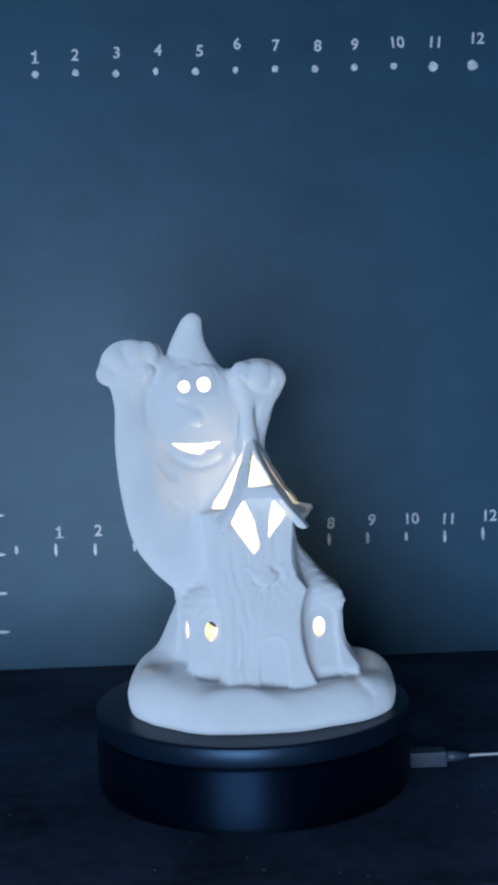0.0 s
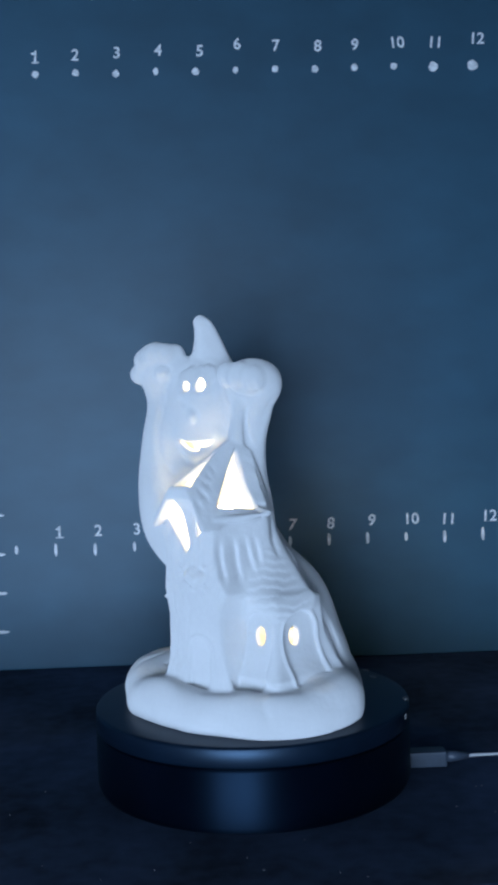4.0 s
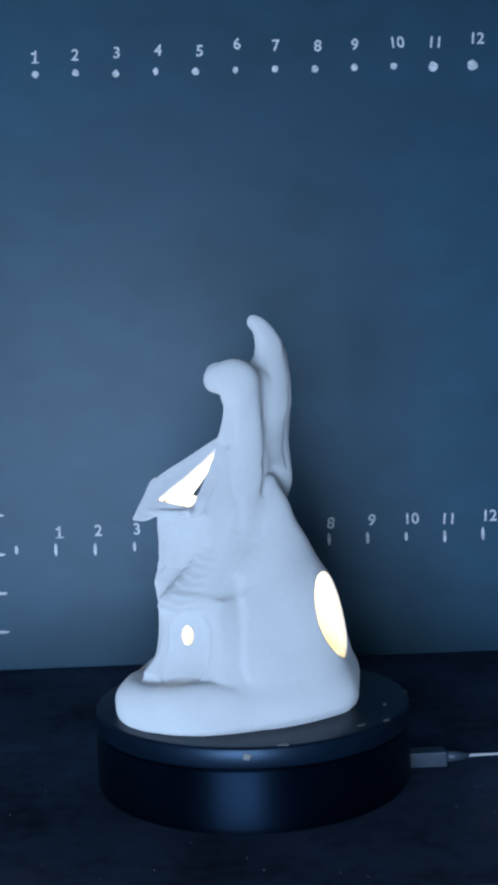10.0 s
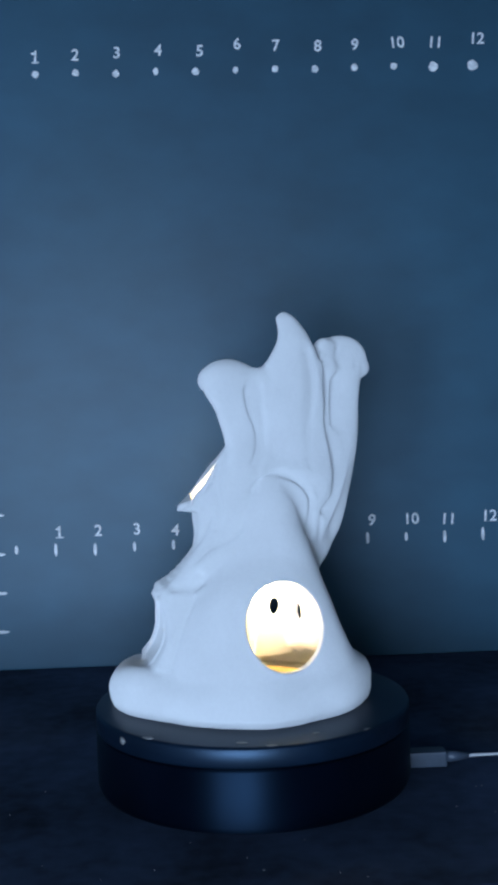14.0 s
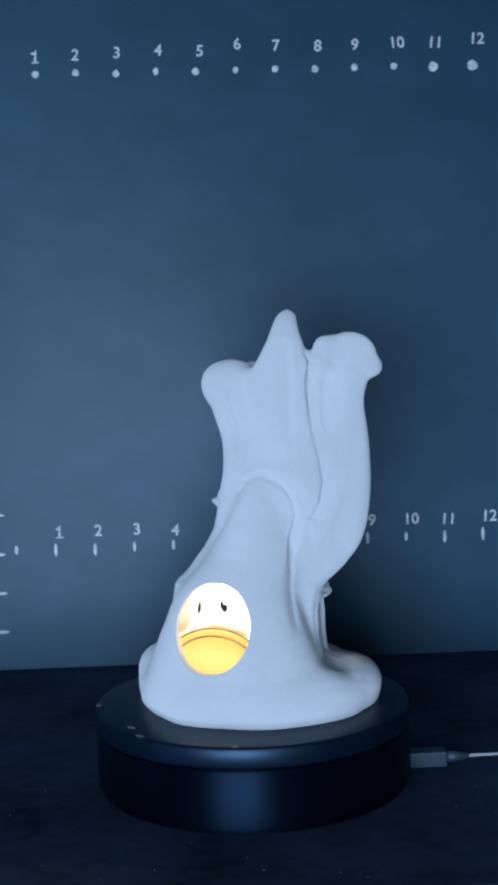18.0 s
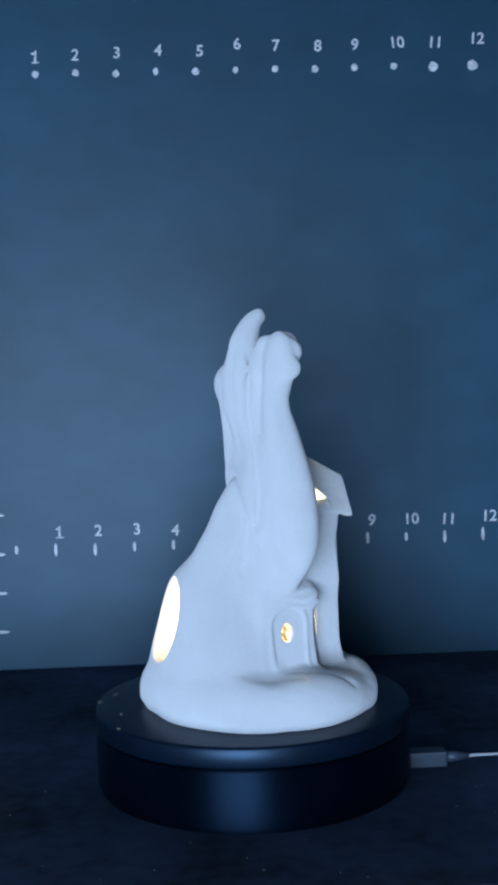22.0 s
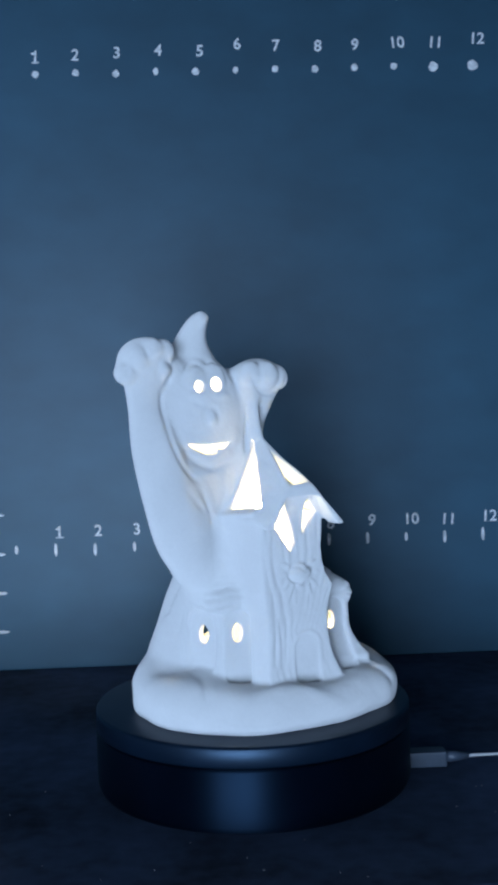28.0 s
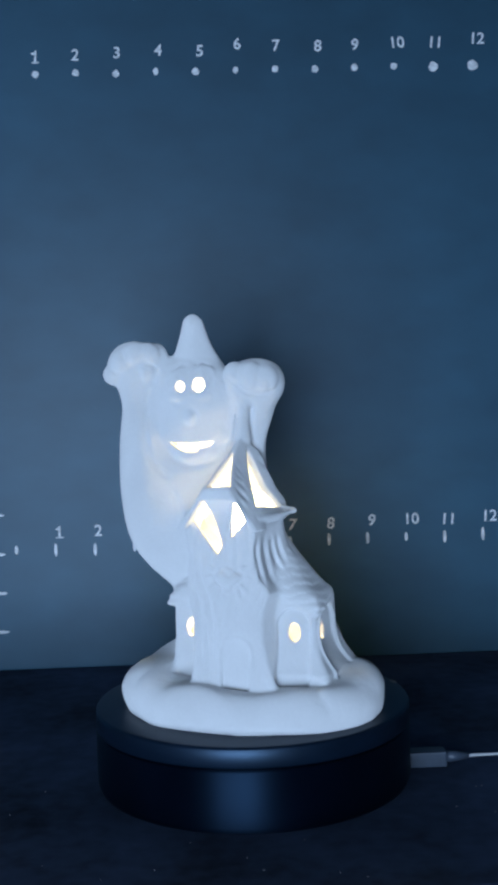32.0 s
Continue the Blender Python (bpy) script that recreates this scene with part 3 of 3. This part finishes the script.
def model_folds():
    # hem of the robe up the back, and the folds beside it
    crease(-204, 4, 1.3, 1.5, [(-6.7, 92.1), (0.2, 100.7), (9.1, 104.9), (16.8, 101.1), (21.5, 94.1), (23.3, 86), (22.4, 76), (20.6, 66), (19.8, 56.7), (21.0, 44.8), (24.0, 34.8)])
    crease(-204, 4, 0.7, 1.8, [(35.7, 102.4), (32.1, 94.5), (30.7, 86.5), (32.4, 78.4)])
    crease(-258, 6, 0.7, 1.6, [(5.1, 153.1), (4.1, 139.4), (5.1, 123.6), (7.1, 111.7), (5.4, 99.9), (1.5, 84.1)])
    crease(-246, -15, 2.8, 2.1, [(10.8, 159.7), (8.8, 142.8), (10.2, 125.8), (12.4, 108.6), (12.7, 93.9), (9.8, 79.3)])
    crease(-246, -20, 1.8, 1.8, [(15.5, 152.2), (13.8, 135.4), (15.0, 118.4)])
    crease(-246, -3, 1.6, 1.6, [(-7.3, 103.4), (-0.1, 102.6), (4.9, 94.2), (5.8, 82.9), (2.7, 70.4), (0.8, 57.8)])
    crease(-246, 4, 1.6, 1.6, [(-9.0, 148.8), (-7.0, 133.3), (-5.0, 118.3), (-8.3, 103.4)])
    crease(-198, 4, 0.9, 1.8, [(34.8, 96.4), (30.8, 87.7), (31.0, 76.2), (32.7, 65.9)])
    crease(-138, 14, 1.8, 1.8, [(26.7, 165.3), (30.0, 144.6), (28.1, 123.9), (29.5, 100.4)])
    crease(-138, 8, 1.2, 1.6, [(9.2, 150.3), (9.6, 124.7), (6.9, 101.6), (4.0, 91.4)])
    crease(-108, 4, 0.9, 1.8, [(-3.2, 143.1), (-5.5, 120.3), (-5.4, 99.9), (-1.9, 89.6), (-3.7, 74.2)])
    crease(-108, 0, 0.8, 1.8, [(-3.3, 55.5), (-2.1, 37.7), (-0.6, 22.4), (5.6, 17.0)])
    # where the drape leaves the tower
    crease(-90, 0, 0.85, 1.8, [(4.6, 66.0), (4.4, 57.0), (8.4, 44.9), (11.0, 32.9), (11.7, 22.9), (17.5, 18.6)])
    crease(-60, 2, 0.9, 1.6, [(12.0, 87.7), (12.4, 75.1), (15.2, 62.3), (20.5, 52.0), (25.3, 42.9), (27.5, 34.0), (30.6, 26.2), (34.8, 23.5)])
    crease(-60, -6, 0.8, 1.5, [(6.6, 90.4), (4.8, 75.3), (7.0, 65.2)])
    # bent boards on the tower's side
    for row in ([(-5.0, 81.8), (-5.6, 71.3), (-2.6, 57.1)], [(-0.9, 81.5), (0.4, 67.4), (3.0, 56.9)], [(3.2, 81.2), (5.1, 69.7), (9.0, 61.0)], [(7.1, 81.0), (8.2, 73.0), (10.8, 64.0)]):
        crease(-30, -16, 1.7, 1.1, row)
        crease(-30, -16, -0.6, 0.9, [(u + 2.0, z) for u, z in row])
    # shingle lines down the roof's two front slopes
    for row in ([(-10.8, 109.6), (-6.4, 104.6)], [(-13.1, 106.5), (-6.9, 98.4)], [(-14.6, 103.0), (-7.3, 93.6)], [(-15.9, 99.7), (-9.1, 89.8)]):
        crease(-30, -20, 1.2, 0.9, row)
    for row in ([(-24.7, 112.7), (-19.1, 105.9)], [(-27.7, 109.9), (-21.7, 102.8)], [(-30.8, 107.0), (-24.2, 99.4)], [(-33.3, 103.7), (-26.8, 95.1)]):
        crease(-60, -14, 0.9, 0.9, row)
    for row in ([(5.0, 109.3), (12.8, 112.4)], [(5.5, 104.7), (13.3, 108.0)], [(5.9, 99.8), (13.7, 103.9)], [(6.4, 95.0), (14.3, 100.0)], [(6.8, 90.7), (11.7, 94.8)]):
        crease(30, -20, 1.4, 0.9, row)
    # trunk lines down the facade and about the door
    for row in ([(5.5, 81.2), (6.3, 67.8), (8.3, 55.5), (12.0, 38.2), (12.4, 28.3), (10.1, 17.3)], [(9.2, 82.3), (9.2, 67.7), (13.1, 52.9), (14.6, 35.6), (12.8, 18.4)], [(16.9, 55.2), (17.9, 47.8), (15.7, 40.5)], [(7.8, 53.1), (9.5, 38.3), (8.7, 18.6)]):
        crease(30, -22, 1.0, 0.9, row)
    # edge of the face and a fold under the chin
    crease(0, 3, 0.8, 1.4, [(-43.6, 147.0), (-44.8, 139.0), (-44.8, 131.6), (-43.7, 121.4), (-40.7, 112.3), (-35.8, 106.2), (-29.0, 102.6)])
    crease(0, 2, 0.5, 1.6, [(-42.0, 104.0), (-36.8, 96.0), (-28.0, 88.5)])
    crease(0, 2, 1.0, 1.5, [(-34.1, 116.1), (-29.2, 110.8), (-21.6, 108.7), (-12.6, 111.2), (-8.7, 115.2)])
    # brows, pouches under the eyes and the nose
    crease(0, 2, 0.9, 1.1, [(-32.9, 147.0), (-32.4, 151.3), (-29.8, 154.2), (-26.4, 154.6), (-23.5, 150.8)])
    crease(0, 2, 0.9, 1.1, [(-21.5, 151.3), (-19.6, 155.0), (-16.3, 154.6), (-13.2, 150.5), (-12.4, 144.6), (-14.1, 141.5)])
    crease(0, 2, 0.7, 1.3, [(-33.2, 142.0), (-30.3, 138.3), (-25.7, 137.4), (-22.6, 140.0)])
    crease(30, -6, 0.5, 1.2, [(-17.6, 128.6), (-18.2, 132.4), (-16.2, 135.4), (-13.4, 135.0), (-11.8, 131.5), (-13.2, 128.0), (-15.9, 127.4), (-17.4, 128.6)])
    # the sleeve under the fist over the roof, and the clenched fingers
    crease(0, 2, 1.3, 1.4, [(-2.6, 143.0), (-1.4, 130.2), (-2.4, 120.0), (-5.7, 109.8)])
    crease(0, 4, 1.6, 1.5, [(6.4, 140.2), (4.6, 130.0), (5.0, 121.1), (7.6, 113.3)])
    crease(0, -3, 1.0, 1.2, [(-6.2, 152.0), (-0.1, 145.5), (4.9, 141.5), (12.5, 140.5), (15.7, 145.0), (14.9, 151.4)])
    crease(30, -18, 1.2, 1.0, [(-51.0, 157.0), (-49.7, 151.9), (-50.3, 148.3)])
    crease(30, -18, 1.2, 1.0, [(-43.4, 165.0), (-41.2, 158.9), (-41.8, 154.5)])
    crease(30, -10, 1.2, 1.1, [(-31.8, 162.3), (-33.0, 156.3), (-31.4, 152.6), (-32.8, 147.7), (-36.2, 141.8)])
    # outline of the spider's body
    crease(-366, -28, 1.1, 0.9, [(-7.8, 63.0), (-6.2, 65.4), (-3.3, 65.8), (-1.1, 64.2), (1.4, 65.7), (4.2, 64.8), (4.5, 62.1), (1.2, 59.6), (-1.3, 58.1), (-3.9, 59.4), (-6.7, 61.0), (-7.8, 63.0)])
    # folds of the ground beside the side rooms
    crease(6, -8, 0.6, 1.4, [(-42.5, 9.0), (-40.4, 13.5), (-35.3, 19.9), (-25.5, 23.5)])
    crease(6, -8, 0.7, 1.4, [(33.0, 23.0), (42.2, 17.6), (49.5, 11.0), (52.0, 4.0)])


def shell_and_openings():
    """Hollow the cast to a 3 mm wall and cut its windows."""
    Zg = (LO[2] + VOX * np.arange(GN[2])).astype(np.float32)[None, None, :]
    # soften every edge a little, as a poured cast is
    np.minimum(FIELD, 9.0, out=FIELD)
    for _ in range(1):
        for ax in range(3):
            a = np.moveaxis(FIELD, ax, 0)
            b = a.copy()
            a[1:-1] = 0.5 * b[1:-1] + 0.25 * (b[:-2] + b[2:])
    np.maximum(FIELD, -Zg, out=FIELD)
    inside = np.maximum(FIELD + 3.0, 3.0 - Zg)
    np.maximum(FIELD, -inside, out=FIELD)

    def cut(lo, hi, fn):
        sl, X, Y, Z = window_of(lo, hi, 2)
        carve(sl, fn(X, Y, Z), 0.6)

    # service hole in the robe
    cut((-26, 22, 18), (22, 58, 64), lambda X, Y, Z: np.maximum(np.sqrt((X + 2.3) ** 2 + ((Z - 40.5) * 0.95) ** 2) - 17.9, 24 - Y))
    # eyes
    for x, z, rx, rz in ((-27.4, 145.0, 2.2, 2.4), (-18.6, 145.6, 2.7, 3.1)):
        cut((x - 5, -18, z - 6), (x + 5, 0, z + 6), lambda X, Y, Z, x=x, z=z, rx=rx, rz=rz: np.maximum((np.sqrt(((X - x) / rx) ** 2 + ((Z - z) / rz) ** 2) - 1) * rx, np.abs(Y + 8) - 9))
    # grin with one tooth
    def grin(X, Y, Z):
        u = (X + 22.8) / 11.2
        d = np.maximum(np.maximum(114.9 + 5.2 * u * u - Z, Z - 119.2 - 0.9 * u * u) , np.abs(Y + 7) - 9)
        tooth = np.maximum(np.abs(X + 18.0) - 1.7, np.abs(Z - 115.0) - 2.0)
        return np.maximum(d, -tooth)
    cut((-36, -18, 112), (-9, 3, 124), grin)
    # kite windows of the facade
    for pts in ([(-7.1, 97.0), (-12.7, 87.6), (-2.4, 72.6), (0.0, 76.5), (-2.5, 87.0)], [(5.4, 97.0), (4.6, 88.0), (2.6, 77.8), (11.4, 89.0)]):
        cut((-15, -50, 70), (15, -30, 99), lambda X, Y, Z, pts=pts: np.maximum(prism_xz(pts, X, Z), np.abs(Y + 37) - 4.4))
    # wing windows
    for x, y, z, nx, ny in ((27.3, -26, 37.0, 0.05, -0.999), (38.7, -14.8, 36.5, 0.99, -0.1), (-20.4, -22.5, 37.3, -0.05, -0.999), (-30.4, -9.5, 35.8, -0.97, -0.24)):
        wide = 2.5 if abs(nx) < 0.5 else 2.9
        def port(X, Y, Z, x=x, y=y, z=z, nx=nx, ny=ny, wide=wide):
            a, e = (X - x) * -ny + (Y - y) * nx, (X - x) * nx + (Y - y) * ny
            return np.maximum((np.sqrt((a / wide) ** 2 + ((Z - z) / 4.1) ** 2) - 1) * wide, np.abs(e) - 8)
        cut((x - 9, y - 9, z - 6), (x + 9, y + 9, z + 6), port)
    # three-cornered openings in the roof: front and both sides
    def facet(p, q, r):
        c = (Vector(p) + Vector(q) + Vector(r)) / 3
        n = (Vector(q) - Vector(p)).cross(Vector(r) - Vector(p)).normalized()
        planes = []
        for a, b in ((p, q), (q, r), (r, p)):
            e = (Vector(b) - Vector(a)).cross(n).normalized()
            planes.append((tuple(e), a))
        planes += [(tuple(n), tuple(c + n * 6)), (tuple(-n), tuple(c - n * 5))]
        return lambda X, Y, Z: solid(planes, X, Y, Z, 0.4)
    cut((-9, -54, 96), (9, -12, 120), facet((0.6, -20.5, 116.5), (-4.9, -42.6, 101.3), (5.7, -42.8, 101.3)))
    slope = facet((3.8, -9.0, 120.2), (14.8, -37.6, 92.8), (22.6, -17.8, 92.2))
    cut((2, -44, 88), (30, -2, 124), lambda X, Y, Z: np.maximum(slope(X, Y, Z), Y + 10.3 + 0.23 * (123.5 - Z)))
    cut((-30, -44, 86), (2, -2, 124), facet((-1.0, -8.5, 121.0), (-19.2, -16.6, 91.2), (-12.3, -34.0, 91.4)))


def field_meshes():
    """Skin the field with quads, one mesh for each owner, with smooth shared normals."""
    F = FIELD
    ins = F < 0
    c = [ins[i:GN[0] - 1 + i, j:GN[1] - 1 + j, k:GN[2] - 1 + k] for i in (0, 1) for j in (0, 1) for k in (0, 1)]
    count = np.zeros(c[0].shape, np.int8)
    for a in c:
        count += a
    cells = np.argwhere((count > 0) & (count < 8))
    index = np.full(c[0].shape, -1, np.int32)
    index[tuple(cells.T)] = np.arange(len(cells))
    acc, num = np.zeros((len(cells), 3)), np.zeros(len(cells))
    corners = [(i, j, k) for i in (0, 1) for j in (0, 1) for k in (0, 1)]
    val = {q: F[cells[:, 0] + q[0], cells[:, 1] + q[1], cells[:, 2] + q[2]].astype(np.float64) for q in corners}
    for p in corners:
        for ax in range(3):
            if p[ax]:
                continue
            q = tuple(p[m] + (m == ax) for m in range(3))
            a, b = val[p], val[q]
            hit = (a < 0) != (b < 0)
            s = np.where(hit, a / np.where(hit, a - b, 1), 0)
            pt = np.tile(np.array(p, float), (len(cells), 1))
            pt[:, ax] += s
            acc += pt * hit[:, None]
            num += hit
    local = acc / num[:, None]
    verts = LO + VOX * (cells + local)
    grad = np.zeros_like(verts)
    for ax in range(3):
        for p in corners:
            if p[ax]:
                continue
            q = tuple(p[m] + (m == ax) for m in range(3))
            o = [m for m in range(3) if m != ax]
            w = np.ones(len(cells))
            for m in o:
                w = w * (local[:, m] if p[m] else 1 - local[:, m])
            grad[:, ax] += w * (val[q] - val[p])
    grad /= np.maximum(np.linalg.norm(grad, axis=1, keepdims=True), 1e-6)
    quads = []
    for ax in range(3):
        u, v = (ax + 1) % 3, (ax + 2) % 3
        lo = [slice(1, GN[m] - 1) for m in range(3)]
        hi = list(lo)
        lo[ax], hi[ax] = slice(0, GN[ax] - 1), slice(1, GN[ax])
        a, b = ins[tuple(lo)], ins[tuple(hi)]
        e = np.argwhere(a != b)
        flip = b[tuple(e.T)]
        off = np.ones(3, int)
        off[ax] = 0
        e = e + off
        du, dv = np.eye(3, dtype=int)[u], np.eye(3, dtype=int)[v]
        q = np.stack([index[tuple((e - i * du - j * dv).T)] for i, j in ((1, 1), (0, 1), (0, 0), (1, 0))], 1)
        q[flip] = q[flip][:, ::-1]
        quads.append(q)
    quads = np.concatenate(quads)
    own = OWNER[tuple(cells.T)][quads[:, 0]]
    out = {}
    for i, name in enumerate(OWNERS):
        q = quads[own == i]
        if not len(q):
            continue
        ids, inv = np.unique(q, return_inverse=True)
        me = bpy.data.meshes.new(name)
        co = verts[ids] / 1000.0
        me.vertices.add(len(ids))
        me.vertices.foreach_set("co", co.ravel())
        me.loops.add(len(q) * 4)
        me.loops.foreach_set("vertex_index", inv.ravel().astype(np.int32))
        me.polygons.add(len(q))
        me.polygons.foreach_set("loop_start", np.arange(0, len(q) * 4, 4, dtype=np.int32))
        me.update(calc_edges=True)
        me.validate()
        me.polygons.foreach_set("use_smooth", np.ones(len(me.polygons), bool))
        me.normals_split_custom_set_from_vertices(grad[ids])
        me.materials.append(BISQUE)
        out[name] = me
    return out


lantern = new("ghost_house_lantern")
lantern.location = (0, 0, PLATTER_TOP)
tagged(lantern, "unglazed white ceramic ghost and haunted house lantern, lit inside", "lantern")
model_mound()
model_house()
model_skirts()
model_ghost()
model_roof()
model_reliefs()
model_folds()
shell_and_openings()
for nm, me in field_meshes().items():
    ob = new(nm, me)
    ob.parent = lantern

# lamp inside: an amber puck that faces the service hole, and added unseen emitters on brackets in the tower and the
# head
def leaning(profile):
    """A turned piece of the light, leant back and sunk into the tray."""
    bm = lathe_bm(profile, 64)
    n = Vector((math.cos(2.30) * math.cos(0.82), math.sin(2.30) * math.cos(0.82), math.sin(0.82)))
    bmesh.ops.transform(bm, verts=bm.verts[:], matrix=Matrix.Translation((0.0188, 0.0007, 0.0097)) @ n.to_track_quat("Z", "Y").to_matrix().to_4x4())
    bmesh.ops.bisect_plane(bm, geom=bm.verts[:] + bm.edges[:] + bm.faces[:], plane_co=(0, 0, 0.0066), plane_no=(0, 0, -1), clear_outer=True)
    return bm


led = part("led_light", leaning([(0, -0.009), (0.0240, -0.009), (0.0262, -0.0065), (0.0262, -0.0015), (0.0252, -0.0003), (0.0236, -0.0003), (0.0228, -0.0022), (0.009, -0.0010), (0, -0.0008)]), AMBER_LIT, lantern, "glowing amber plastic light puck inside the lantern", True)
for inner, rise in ((0.0248, -0.0004), (0.0216, -0.0022)):
    part("rim", leaning([(inner, rise - 0.0010), (inner + 0.0002, rise + 0.0006), (inner + 0.0011, rise + 0.0006), (inner + 0.0013, rise - 0.0010)]), BROWN, led, "dark brown rim line", True)
# the tray is no lamp: its glow is added to lift the shaded amber
part("light_tray", lathe_bm([(0, 0.0031), (0.032, 0.0031), (0.034, 0.0040), (0.034, 0.0070), (0.033, 0.0080), (0.030, 0.0080), (0.029, 0.0066), (0, 0.0066)], 64), AMBER_LIT, lantern, "amber plastic tray with a glow added against its shade", True).location = (0.001, 0.006, 0)
# unseen emitters with their brackets, added to fill windows, mouth and roof openings with light
for bx, by, bz, size in ((-0.008, -0.008, 0.041, 0.95), (0.016, -0.010, 0.041, 0.95), (0.000, -0.014, 0.080, 0.87), (-0.022, 0.004, 0.130, 0.95)):
    inner_fill = part("inner_fill", lathe_bm([(0, 0.0), (0.003 * size, 0.0005), (0.0042 * size, 0.004 * size), (0.0042 * size, 0.010 * size), (0.003 * size, 0.013 * size), (0, 0.014 * size)], 20), FILL_GLOW, lantern, "unseen warm emitter added to brighten the openings", True)
    inner_fill.location = (bx, by, bz)
    reach = -0.037 if bz < 0.1 else 0.008
    part("fill_bracket", box_bm(bx - 0.0008, bx + 0.0008, min(reach, by), max(reach, by), bz - 0.0012, bz + 0.0004, 0.0002), BISQUE, lantern)

# ---------------------------------------------------------------- cable
cable = new("usb_cable")
tagged(cable, "thin dark cable coloured pale as its highlight, with a dark grey plug in the turntable", "cable")
PX, PY, PZ = 0.0728, 0.003, 0.0042
part("plug", box_bm(PX, PX + 0.0175, PY - 0.0045, PY + 0.0045, PZ - 0.0036, PZ + 0.0036, 0.0009), PLUG_GREY, cable, "dark grey plug", False)
part("strain_relief", tube_bm([(PX + 0.017, PY, PZ), (PX + 0.022, PY, PZ), (PX + 0.0285, PY, PZ)], [0.0026, 0.0024, 0.0012], 14), PLUG_GREY, cable, smooth=True)
part("cord", tube_bm([(PX + 0.028, PY, PZ), (PX + 0.045, PY, PZ + 0.0002), (PX + 0.08, PY + 0.001, PZ - 0.0008), (PX + 0.14, PY + 0.004, 0.0016), (PX + 0.2, PY + 0.01, 0.0009), (PX + 0.45, PY + 0.02, 0.0009)], [0.0007] * 6, 10), CORD_HIGHLIGHT, cable, smooth=True)


# ---------------------------------------------------------------- what moves
def motions():
    rows_lantern, rows_platter = [], []
    for i in range(0, 33):
        a = TURN_SPEED * (i - TURN_ZERO)
        rows_lantern.append((float(i), pose(0, 0, PLATTER_TOP, 0, 0, a)))
        rows_platter.append((float(i), pose(0, 0, 0, 0, 0, a)))
    walk(lantern, rows_lantern)
    walk(platter, rows_platter)


motions()
